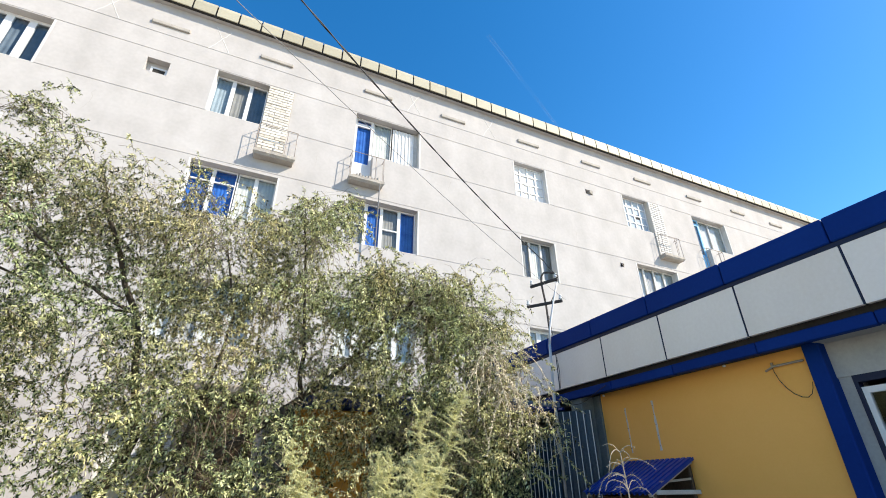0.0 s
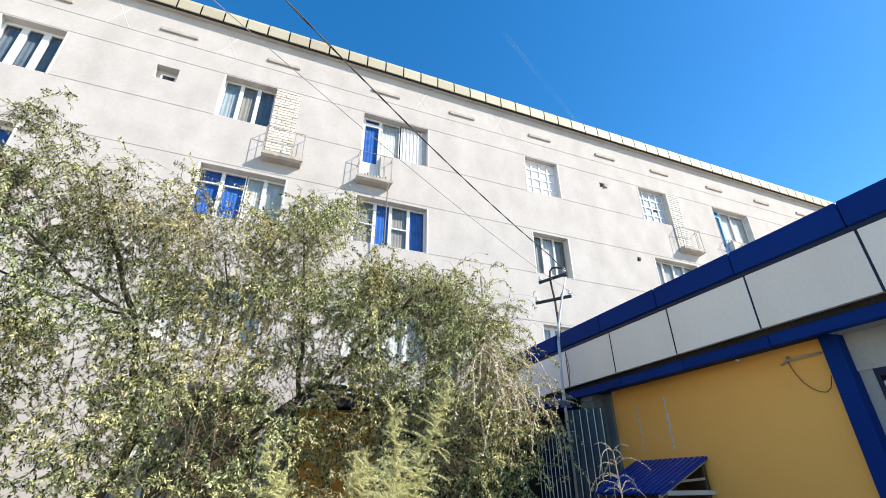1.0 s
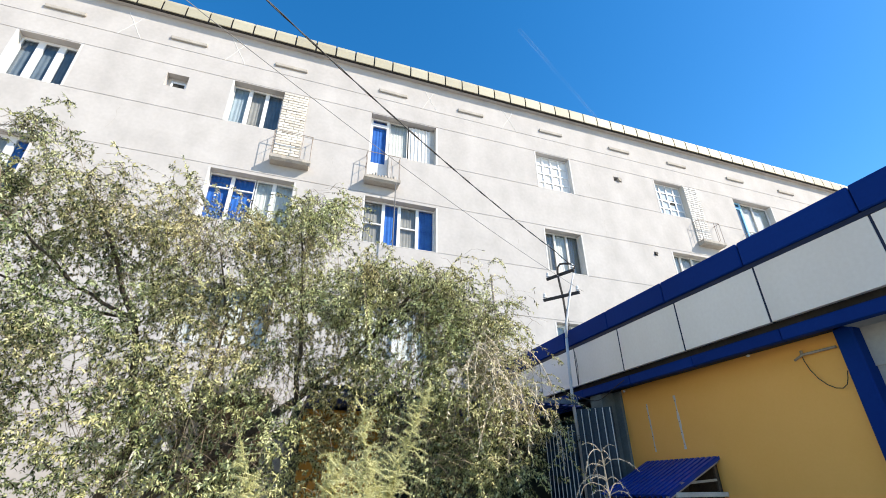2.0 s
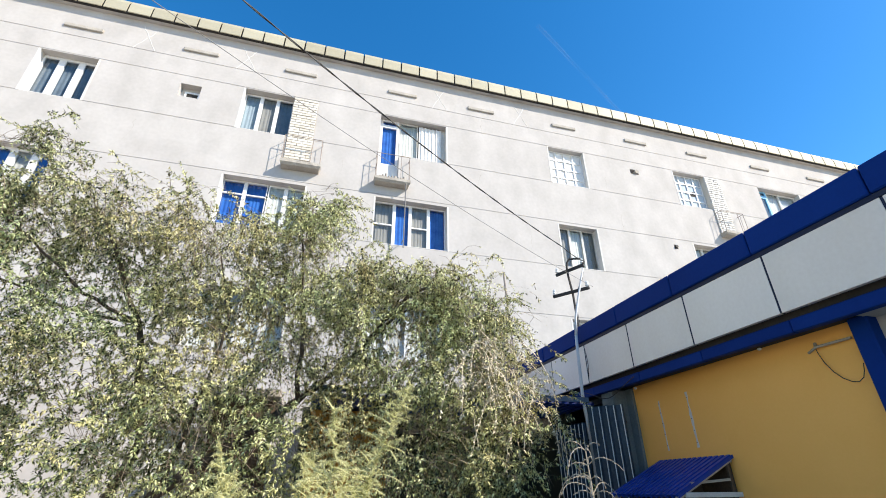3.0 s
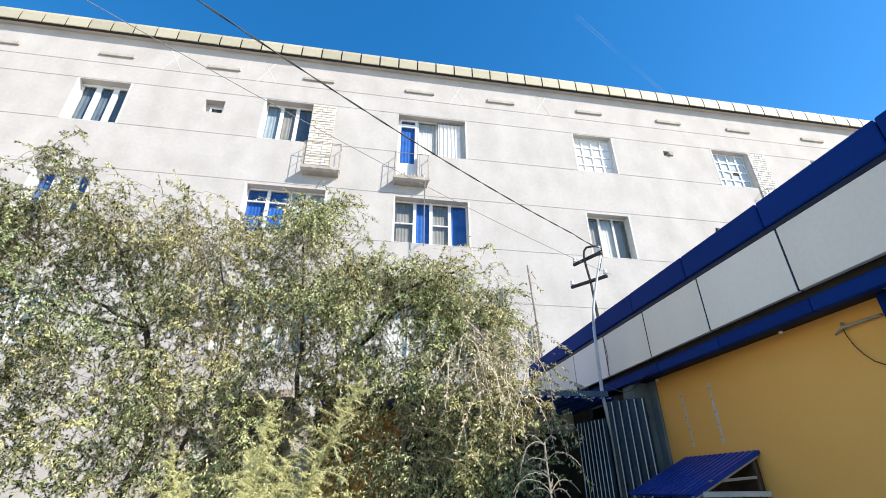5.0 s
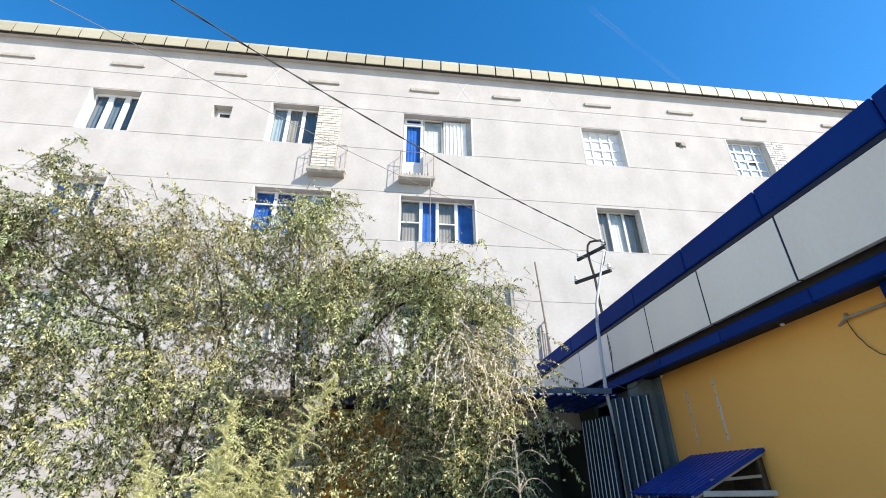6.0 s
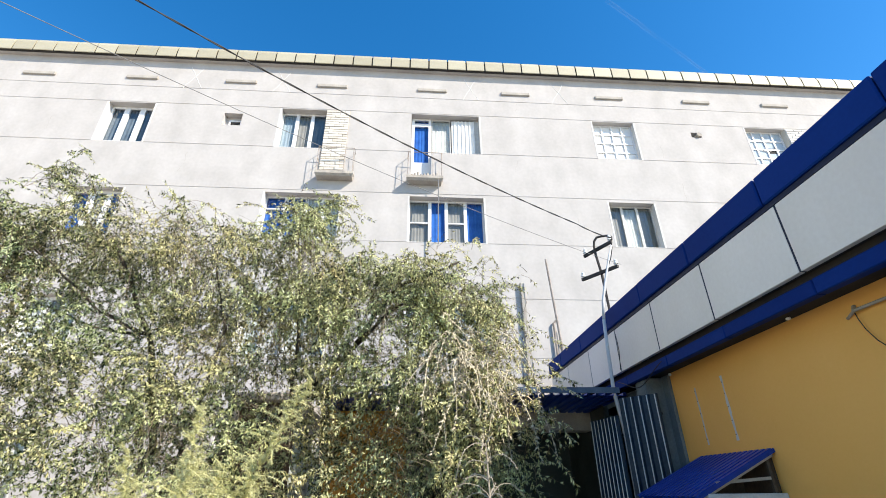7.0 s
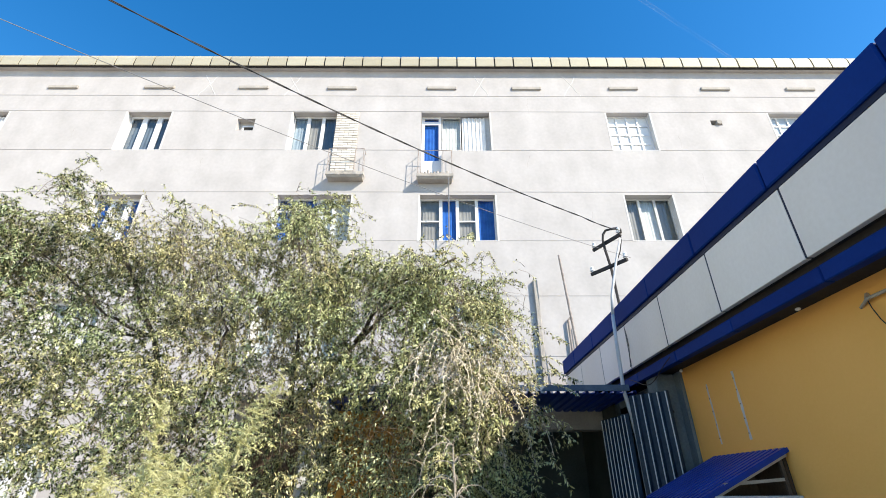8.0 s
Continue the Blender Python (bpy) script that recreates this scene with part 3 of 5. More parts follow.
BL, WH, TN = (M_BLUECURTAIN, 0.0, 0.97), (M_WHITECURTAIN, 0.0, 0.97), (M_TANCURTAIN, 0.0, 0.97)
TP = (M_TAUPE, 0.0, 0.97)
THREE, FOUR = (0, 0.34, 0.67, 1), (0, 0.25, 0.5, 0.75, 1)
for fl, x0, x1 in OPENINGS:
    z0, z1 = STOREY[fl]
    kind = "narrow" if x1 - x0 < 1.6 else ("brick" if abs((x0 + 1.6) / PERIOD - round((x0 + 1.6) / PERIOD)) < 0.05 else "door")
    if kind == "narrow":
        if fl == 3 and x0 > 5 and x0 < 12:
            window(x0, x1, z0, z1, THREE, fills=(WH, WH, WH), lattice=(4, 4), label="window behind a white lattice grille with papered panes", boarded=M_WHITECURTAIN)
        elif fl == 2 and x0 > 5:
            window(x0, x1, z0, z1, THREE, M_OLDFRAME, 0.035, fills=(TP, WH, TP), label="three-light window with drawn white and grey curtains")
        else:
            window(x0, x1, z0, z1, THREE, bar=0.075, fills=((M_SLATE, 0.0, 0.97),) * 3 if fl == 3 else ((BL, TN, BL) if fl == 2 else (WH, TN, WH)), label="three-light window with wide white frames and bluish curtains")
    elif kind == "brick":
        if fl == 3:
            xb = x1 - 0.69
            if x0 < 5:
                window(x0, xb, z0, z1, THREE, bar=0.05, fills=((M_PALEBLUE, 0.0, 0.97), (M_TAUPE, 0.0, 0.97), (M_SLATE, 0.0, 0.97)), label="three-light white window beside a bricked-up doorway", edges=(True, False))
            else:
                window(x0, xb, z0, z1, THREE, bar=0.03, fills=((M_PALEBLUE, 0.0, 0.97), (M_PALEBLUE, 0.0, 0.97), (M_PALEBLUE, 0.0, 0.97)), lattice=(4, 4), mesh=0.021, label="window behind a white grille with a broken pane", edges=(True, False), boarded=M_PALEBLUE)
            brick_infill(xb, x1, 9.44, z1) if x0 < 5 else brick_infill(xb, x1, 9.44, z1, M_REVEAL, M_BRICK)
            balcony(x0 + 1.30, x0 + 2.34, 9.43, clutter=False)
        elif fl == 2 and x0 < 5:
            window(x0, x0 + 1.1, z0, z1, (0, 0.5, 1), M_PVC, 0.045, transom=0.72, fills=(BL, BL), label="white framed window with bright blue curtains", edges=(True, False))
            window(x0 + 1.1, x1, z0, z1, (0, 0.48, 1), M_PVC, 0.05, fills=(WH, WH), label="white window leaf with shutters", edges=(False, True))
        else:
            window(x0, x1, z0, z1, FOUR, M_OLDFRAME, 0.045, fills=(WH, TN, WH, WH), label="four-light window with pale curtains")
    else:
        if fl == 3:
            blue = x0 > 10
            balcony_door(x0, x0 + 0.60, 9.45, z1, M_BLUEFRAME if blue else M_PVC, M_PALEBLUE if blue else M_BLUECURTAIN)
            window(x0 + 0.60, x0 + 1.20, z0, z1, (0, 1), M_OLDFRAME, 0.045, fills=(WH,), label="single grey window leaf with a white curtain", edges=(False, False))
            if blue:
                window(x0 + 1.20, x1, z0, z1, (0, 1), M_PVC, 0.05, fills=(WH,), label="white window leaf with a pale curtain", edges=(False, True))
            else:
                bm = bmesh.new()
                wavy_sheet(bm, (x0 + 1.22, YG - 0.05, z0), (1, 0, 0), (0, 0, 1), x1 - x0 - 1.36, z1 - z0 - 0.06, 0.115, 0.025)
                bpart("window_cover", bm, M_WHITECURTAIN, None, "white ribbed sheet closing a window")
                bpart("reveal", lining(x0 + 1.2, x1, z0, z1)[1], M_REVEAL)
                bm = bmesh.new()
                box(bm, x1 - 0.14, x1 - 0.012, YG - 0.03, YG + 0.03, z0, z1)
                bpart("window_post", bm, M_OLDFRAME)
            balcony(x0 - 0.09, x0 + 0.92, 9.37, clutter=True)
        elif fl == 2:
            window(x0, x1, z0, z1, (0, 0.28, 0.5, 0.755, 1), M_PVC, 0.045, transom=0.50, fills=(TP, BL, TP, BL), label="four-light white window with blue and grey curtains")
        else:
            window(x0, x1, z0, z1, FOUR, M_PVC, 0.045, fills=(WH, TN, WH, WH), label="four-light white window with pale curtains")

# hairline cracks in the plaster
rc = random.Random(7)
for x, z, n in ((5.55, 12.45, 9), (5.4, 10.2, 6), (10.2, 9.6, 8), (-3.9, 10.1, 8), (1.3, 9.9, 6), (6.9, 8.3, 7), (-7.9, 11.2, 8), (9.9, 11.0, 6)):
    bm = bmesh.new()
    rows = []
    for i in range(n):
        w = 0.005 * rc.uniform(0.5, 1.3) * (1 - 0.7 * i / n)
        rows.append([bm.verts.new((x - w, F - 0.0015, z)), bm.verts.new((x + w, F - 0.0015, z)), bm.verts.new((x, F + 0.004, z))])
        x += rc.uniform(-0.05, 0.05)
        z -= rc.uniform(0.05, 0.13)
    for a, b in zip(rows, rows[1:]):
        for k in range(3):
            bm.faces.new((a[k], a[(k + 1) % 3], b[(k + 1) % 3], b[k]))
    bpart("crack", bm, M_MORTAR)

# ventilation pipe in the right-hand hole and a small inner window in the left-hand one
bm = bmesh.new()
tube(bm, [(11.2, F - 0.06, 11.455), (11.2, F + 0.15, 11.455)], 0.075, n=12)
bpart("vent_pipe", bm, M_RAW)
bm = bmesh.new()
tube(bm, [(12.07, F - 0.05, 8.645), (12.07, F + 0.15, 8.645)], 0.05, n=12)
bpart("vent_pipe", bm, M_IRON)
bm = bmesh.new()
box(bm, -3.10, -2.72, F + 0.16, F + 0.199, 11.14, 11.17)
box(bm, -3.10, -2.72, F + 0.16, F + 0.199, 11.40, 11.45)
box(bm, -3.10, -3.05, F + 0.16, F + 0.199, 11.17, 11.40)
box(bm, -2.77, -2.72, F + 0.16, F + 0.199, 11.17, 11.40)
hatch = bpart("hatch", bm, M_PVC, None, "small white hatch frame in a recess")
bm = bmesh.new()
box(bm, -3.05, -2.77, F + 0.175, F + 0.199, 11.17, 11.40)
part("hatch_board", _shift(bm), M_DARKGAP, hatch)
# thin television pole fixed before the third storey window
bm = bmesh.new()
tube(bm, [(3.05, F - 0.25, 7.25), (3.06, F - 0.25, 9.25)], 0.016, n=6)
tube(bm, [(3.05, F - 0.25, 7.5), (3.05, F, 7.5)], 0.012, n=6)
bpart("pole", bm, M_GREYWIRE, None, "thin upright grey pole before a window")

# ---- poles and duct before the facade ----
bm = bmesh.new()
tube(bm, [(5.93, 10.2, 0.0), (5.86, 10.2, 4.2), (5.70, 10.18, 6.76)], 0.035, 0.028, n=8)
tagged(part("standpipe", bm, M_RUST, None), "thin leaning rusty standpipe beside the facade", "pipe")
bm = bmesh.new()
tube(bm, [(5.86, 10.60, 0.0), (5.84, 10.60, 5.26), (5.92, 10.58, 5.34)], 0.028, n=8)
tube(bm, [(5.96, 10.61, 0.0), (5.95, 10.61, 5.1)], 0.02, n=8)
tagged(part("vent_pipes", bm, M_RUST, None), "pair of short rusty vent pipes by the facade", "pipe")
bm = bmesh.new()
soft_box(bm, 5.10, 5.20, 10.56, 10.655, 0, 6.30, 0.01)
tagged(part("flue_duct", bm, M_RAW, None), "grey concrete flue duct against the facade", "duct")

# ---- porch in front of the ground floor ----
porch = thing("porch", "dark entrance porch with a blue corrugated roof and concrete beam", "porch", at=(3.3, 8.0, 0))


def ppart(name, bm, material, label="", parent=None):
    bmesh.ops.translate(bm, vec=(-3.3, -8.0, 0), verts=bm.verts[:])
    return part(name, bm, material, parent or porch, label)


bm = bmesh.new()
soft_box(bm, 1.30, 5.42, 8.0, 8.3, 2.56, 2.86, 0.012)
ppart("beam", bm, M_RAW)
bm = bmesh.new()
wavy_sheet(bm, (1.2, 6.575, 2.865), (1, 0, 0), (0, 1, -0.02), 4.24, 1.75, 0.13, 0.035)
ppart("roof_sheet", bm, M_CORRBLUE)
bm = bmesh.new()
box(bm, 1.18, 5.34, 6.55, 6.572, 2.895, 2.972)
ppart("edge_strip", bm, M_DUSTBLUE)
# ceiling coloured dark brown to carry the shade under the roof
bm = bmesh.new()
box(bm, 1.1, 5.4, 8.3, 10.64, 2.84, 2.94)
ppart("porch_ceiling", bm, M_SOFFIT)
# near-black walls stand for the deep shade inside the porch
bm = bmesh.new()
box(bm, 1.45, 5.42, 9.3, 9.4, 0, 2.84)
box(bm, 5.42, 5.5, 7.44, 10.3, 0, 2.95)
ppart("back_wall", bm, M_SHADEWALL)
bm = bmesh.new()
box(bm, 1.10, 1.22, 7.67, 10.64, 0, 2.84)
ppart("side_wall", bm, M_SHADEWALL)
bm = bmesh.new()
soft_box(bm, 1.22, 2.40, 7.57, 7.66, 0.0, 2.80, 0.008)
ppart("front_wall", bm, M_ORANGE, "orange-brown painted front wall")
bm = bmesh.new()
for z0, z1 in ((0.2, 1.2), (1.35, 2.55)):
    soft_box(bm, 1.40, 1.70, 7.555, 7.573, z0, z1, 0.008)
    soft_box(bm, 1.88, 2.22, 7.555, 7.573, z0, z1, 0.008)
ppart("door_panel", bm, M_ORANGE)
bm = bmesh.new()
soft_box(bm, 2.402, 2.48, 7.55, 7.67, 0, 2.83, 0.006)
ppart("door_post", bm, M_TIMBER)
# brown boards for the shaded wall under the canopy slab, shade put into their colour
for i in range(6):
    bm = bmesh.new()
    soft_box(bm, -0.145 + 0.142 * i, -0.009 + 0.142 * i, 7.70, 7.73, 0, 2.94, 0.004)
    ppart("shade_boarding", bm, M_BROWNBOARD)
# concrete canopy slab left of the porch
bm = bmesh.new()
soft_box(bm, -0.35, 0.76, 7.55, 10.65, 2.95, 3.07, 0.012)
box(bm, -0.3, -0.15, 7.6, 7.75, 0, 2.95)
tagged(part("canopy_slab", bm, M_RAW, None), "pale concrete canopy slab on a post beside the porch", "canopy")

# ---- single-storey shop on the right ----
SX = 5.48
shop = thing("shop_building", "single storey ochre shop with white and dark blue fascia", "building", at=(SX, 4, 0))


def spart(name, bm, material, label="", parent=None, smooth=False):
    bmesh.ops.translate(bm, vec=(-SX, -4, 0), verts=bm.verts[:])
    return part(name, bm, material, parent or shop, label, smooth)


YA, YB = -6.0, 10.08
bm = bmesh.new()
box(bm, 5.89, 6.2, 2.9, 6.17, 0, 3.08)
ochre = spart("wall", bm, M_YELLOW, "ochre painted wall with pale scratches")
for dims in ((5.95, 6.2, YA, 2.64, 0, 1.0), (5.95, 6.2, 2.64, 2.9, 0, 2.70), (5.95, 6.2, YA, 0.2, 1.0, 2.70), (5.93, 6.2, YA, 2.9, 2.70, 3.08)):
    bm = bmesh.new()
    box(bm, *dims)
    spart("wall_panel", bm, M_GREYPANEL, "grey panelled wall")
bm = bmesh.new()
box(bm, 6.2, 14.0, YA, 10.0, 3.06, 4.06)
spart("roof", bm, M_GREYBLOCK)
for dims in ((13.7, 14.0, YA, 10.0, 0, 3.06), (6.2, 13.7, YA, YA + 0.2, 0, 3.06), (6.2, 13.7, 9.8, 10.0, 0, 3.06)):
    bm = bmesh.new()
    box(bm, *dims)
    spart("wall", bm, M_GREYBLOCK)
bm = bmesh.new()
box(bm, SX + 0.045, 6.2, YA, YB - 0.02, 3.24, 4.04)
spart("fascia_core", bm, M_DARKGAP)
# dark strip that paints in the shadow gap below the cap
bm = bmesh.new()
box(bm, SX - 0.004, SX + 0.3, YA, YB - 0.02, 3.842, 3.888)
spart("cap_shade_strip", bm, M_NAVY)
# near-black soffit: the shade of the gap over the beam is in its colour
bm = bmesh.new()
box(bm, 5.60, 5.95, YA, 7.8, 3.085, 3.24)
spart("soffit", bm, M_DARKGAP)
bm = bmesh.new()
box(bm, 5.625, 5.95, YA, 2.78, 3.06, 3.083)
spart("soffit_panel", bm, M_GREYPANEL)


def panels(name, joints, x0, x1, z0, z1, material, r=0.008, gap=0.007):
    for a, b in zip(joints, joints[1:]):
        bm = bmesh.new()
        j = random.uniform(-0.003, 0.003)
        soft_box(bm, x0 + j, x1, a + gap, b - gap, z0, z1, r)
        spart(name, bm, material)


panels("fascia_panel", [3.25 + 1.145 * i for i in range(-8, 6)] + [YB], SX, SX + 0.05, 3.22, 3.838, M_WHITEPANEL, r=0.003, gap=0.012)
for y in [3.25 + 1.145 * i for i in range(-7, 6)]:
    bm = bmesh.new()
    box(bm, SX + 0.004, SX + 0.046, y - 0.0115, y + 0.0115, 3.224, 3.834)
    spart("joint_strip", bm, M_NAVY)
panels("cap_panel", [3.33 + 1.18 * i for i in range(-8, 6)] + [YB + 0.04], 5.447, SX + 0.3, 3.89, 4.17, M_BLUE, r=0.012, gap=0.005)
panels("beam_panel", [3.24 + 1.145 * i for i in range(-8, 5)], 5.53, 5.62, 3.03, 3.155, M_BLUE, gap=0.004)
bm = bmesh.new()
soft_box(bm, 5.80, 6.05, 2.765, 2.932, 0, 3.082, 0.015)
spart("post", bm, M_BLUE, "dark blue painted post")
# window beyond the post
bm = bmesh.new()
box(bm, 5.93, 6.02, 2.605, 2.64, 1.0, 2.70)
box(bm, 5.93, 6.02, 0.2, 0.28, 1.0, 2.70)
box(bm, 5.93, 6.02, 0.28, 2.605, 2.63, 2.70)
box(bm, 5.93, 6.02, 0.28, 2.605, 1.0, 1.08)
shop_win = spart("window", bm, M_NAVY, "dark blue framed shop window with white sashes")
bm = bmesh.new()
for y in (0.30, 0.85, 1.42, 1.98, 2.553):
    box(bm, 5.95, 6.0, y, y + 0.05, 1.10, 2.52)
box(bm, 5.95, 6.0, 0.30, 2.603, 2.52, 2.58)
box(bm, 5.952, 5.998, 0.30, 2.55, 2.10, 2.14)
box(bm, 5.95, 6.0, 0.30, 2.55, 1.08, 1.12)
spart("sash", bm, M_PVC, "", shop_win)
bm = bmesh.new()
bm.faces.new([bm.verts.new(p) for p in ((5.975, 2.55, 1.1), (5.975, 0.3, 1.1), (5.975, 0.3, 2.55), (5.975, 2.55, 2.55))])
spart("pane", bm, M_GLASS, "", shop_win).visible_shadow = False
# pale scraped strips with screw holes on the ochre wall
for y, z0, z1, w in ((5.68, 2.16, 2.80, 0.012), (5.145, 2.16, 2.83, 0.019)):
    bm = bmesh.new()
    n = 14
    vs = []
    for i in range(n + 1):
        z = z0 + (z1 - z0) * i / n
        ww = w * random.uniform(0.4, 1.1)
        vs.append([bm.verts.new((x, y + s * ww + random.uniform(-0.004, 0.004), z)) for x in (5.884, 5.8895) for s in (-1, 1)])
    for a, b in zip(vs, vs[1:]):
        bm.faces.new((a[0], a[1], b[1], b[0]))
        bm.faces.new((a[0], b[0], b[2], a[2]))
        bm.faces.new((a[1], a[3], b[3], b[1]))
    spart("scraped_strip", bm, M_TANCURTAIN, "pale scraped strip on the paint", ochre)
    for z in (z0 + 0.06, z0 + 0.2, z0 + 0.34, z0 + 0.48, z0 + 0.6):
        bm = bmesh.new()
        tube(bm, [(5.878, y, z), (5.89, y, z)], 0.005, n=6)
        spart("screw", bm, M_IRON, "", ochre)
# small lamp holder under the soffit
bm = bmesh.new()
bmesh.ops.create_uvsphere(bm, u_segments=14, v_segments=8, radius=0.02)
bmesh.ops.scale(bm, vec=(1, 1.2, 0.7), verts=bm.verts[:])
bmesh.ops.translate(bm, vec=(5.73, 3.80, 3.03), verts=bm.verts[:])
spart("lamp_holder", bm, M_PORCELAIN, "small white dome lamp holder", None, True)
bm = bmesh.new()
bmesh.ops.create_uvsphere(bm, u_segments=12, v_segments=6, radius=0.02)
bmesh.ops.translate(bm, vec=(5.80, 6.0, 3.03), verts=bm.verts[:])
spart("lamp_holder", bm, M_PORCELAIN, "small white dome lamp holder", None, True)
# bracket with a hanging loop of wire
bm = bmesh.new()
tube(bm, [(5.885, 3.42, 2.90), (5.84, 3.30, 2.925), (5.86, 2.98, 2.93)], 0.012, n=6)
tube(bm, [(5.885, 3.33, 2.97), (5.85, 3.31, 2.93)], 0.016, n=6)
bracket = spart("bracket", bm, M_TIMBER, "small wooden wall bracket")
bm = bmesh.new()
tube(bm, [(5.86, 3.325, 2.945), (5.86, 3.315, 2.86), (5.86, 3.29, 2.77), (5.858, 3.24, 2.675), (5.855, 3.18, 2.605), (5.85, 3.11, 2.56), (5.845, 3.05, 2.548), (5.84, 3.0, 2.575), (5.835, 2.97, 2.63), (5.83, 2.95, 2.69)], 0.004, n=6)
spart("wire_loop", bm, M_CABLE, "", bracket)
# rendered corner pillar
bm = bmesh.new()
soft_box(bm, 5.60, 5.888, 6.32, 6.60, 0, 3.06, 0.012)
box(bm, 5.85, 5.889, 6.172, 6.32, 0, 3.06)
spart("pillar", bm, M_GREYBLOCK, "grey rendered corner pillar")
# loose cable drooping along the beam
bm = bmesh.new()
tube(bm, [(5.50, 5.6 + 1.3 * u, 3.10 - 0.16 * math.sin(math.pi * u) + 0.02 * math.sin(9 * u)) for u in [i / 14 for i in range(15)]], 0.006, n=6)
spart("loose_cable", bm, M_CABLE)

# ---- corrugated gate ----
def sheet_leaf(p, q, z0, za, pitch, label):
    bm = bmesh.new()
    d = Vector((q[0] - p[0], q[1] - p[1], 0))
    wavy_sheet(bm, (0, 0, 0), d, (0, 0, 1), d.length, za - z0, pitch, 0.045)
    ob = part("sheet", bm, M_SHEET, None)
    t = thing("gate_leaf", label, "gate", "sheet gate", at=(p[0], p[1], z0))
    ob.parent = t
    bm = bmesh.new()
    nrm = Vector((d.y, -d.x, 0)).normalized() * -0.05
    for z in (0.3, za - z0 - 0.25):
        a, b = nrm * 0.4 + Vector((0, 0, z)), nrm * 0.4 + d + Vector((0, 0, z))
        tube(bm, [a, b], 0.018, n=4)
    part("rail", bm, M_IRON, t)
    out = Vector((d.y, -d.x, 0)).normalized()
    out = -out if out.y > 0 else out
    n = max(1, round(d.length / pitch))
    # pale tubes on the dark sheet paint in skylight caught along its ribs
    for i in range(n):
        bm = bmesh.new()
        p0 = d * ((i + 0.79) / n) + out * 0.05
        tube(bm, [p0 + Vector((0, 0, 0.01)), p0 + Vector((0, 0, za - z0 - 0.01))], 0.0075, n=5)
        part("rib_glint", bm, M_GALV, t)
    return t


sheet_leaf((5.335, 6.62), (5.685, 6.20), 0.03, 2.83, 0.11, "ribbed galvanised sheet gate leaf beside the grey pillar")
sheet_leaf((5.20, 7.42), (5.33, 6.72), 0.03, 2.62, 0.085, "narrow-ribbed galvanised sheet fence leaf under the porch roof")

# ---- little lean-to roof on the ochre wall ----
lean = thing("lean_to", "small lean-to of blue corrugated sheet on weathered timber", "lean-to", at=(5.45, 5.2, 0))


def lpart(name, bm, material, label=""):
    bmesh.ops.translate(bm, vec=(-5.45, -5.2, 0), verts=bm.verts[:])
    return part(name, bm, material, lean, label)


bm = bmesh.new()
slope = Vector((-0.86, 0, -0.40))
wavy_sheet(bm, (5.875, 5.88, 2.055), (0, -1, 0), slope, 1.22, slope.length, 0.087, 0.035)
lpart("roof_sheet", bm, M_CORRBLUE)
for y in (4.70, 5.78):
    bm = bmesh.new()
    tube(bm, [(5.86, y, 2.00), (5.03, y, 1.615)], 0.024, n=4)
    lpart("rafter", bm, M_TIMBER)
    bm = bmesh.new()
    tube(bm, [(5.80, y, 0), (5.80, y, 1.96)], 0.02, n=4)
    tube(bm, [(5.12, y, 0), (5.12, y, 1.66)], 0.02, n=4)
    lpart("post", bm, M_BROWNBOARD)
bm = bmesh.new()
tube(bm, [(5.80, 4.70, 1.80), (5.25, 4.70, 1.76)], 0.018, n=4)
lpart("rail", bm, M_TIMBER)
bm = bmesh.new()
soft_box(bm, 5.13, 5.885, 4.66, 4.70, 1.625, 1.675, 0.006)
lpart("rail", bm, M_OLDFRAME, "pale painted rail")
for k in range(7):
    bm = bmesh.new()
    z = 0.05 + 0.225 * k
    soft_box(bm, 5.24, 5.27, 4.78, 5.74, z, z + 0.205, 0.004)
    lpart("board", bm, M_SOFFIT)
# dark boards added for the black shade under the sliding sheet's slope
bm = bmesh.new()
box(bm, 5.27, 5.87, 5.70, 5.73, 0.02, 1.62)
sb = [[bm.verts.new((x, y, z)) for x, z in ((5.15, 0.02), (5.87, 0.02), (5.87, 1.97), (5.15, 1.63))] for y in (5.2, 5.225)]
bm.faces.new(sb[0])
bm.faces.new(sb[1][::-1])
for k in range(4):
    bm.faces.new((sb[0][k], sb[0][(k + 1) % 4], sb[1][(k + 1) % 4], sb[1][k]))
lpart("shade_side_board", bm, M_SOFFIT)
bm = bmesh.new()
box(bm, 5.85, 5.882, 4.73, 5.76, 0.02, 1.98)
lpart("shade_back_board", bm, M_SOFFIT)

# ---- service mast with insulators ----
mast = thing("service_mast", "leaning grey conduit mast with two iron crossbars and insulators", "mast", at=(5.33, 6.66, 0))
mo = Vector((5.33, 6.66, 0))


def mpart(name, bm, material, parent=None, label="", smooth=False):
    bmesh.ops.translate(bm, vec=-mo, verts=bm.verts[:])
    return part(name, bm, material, parent or mast, label, smooth)


bm = bmesh.new()
tube(bm, [(5.42, 6.76, 0), (5.40, 6.74, 2.3), (5.36, 6.70, 2.62), (5.305, 6.635, 2.80), (5.285, 6.62, 2.92), (5.305, 6.62, 3.56), (5.325, 6.62, 3.98)], 0.030, 0.024, n=10)
tube(bm, [(5.325, 6.62, 3.97), (5.365, 6.62, 4.28), (5.455, 6.62, 4.6), (5.585, 6.62, 5.02), (5.675, 6.62, 5.26)], 0.023, 0.014, n=10)
mpart("pipe", bm, M_PIPE, smooth=True)
bm = bmesh.new()
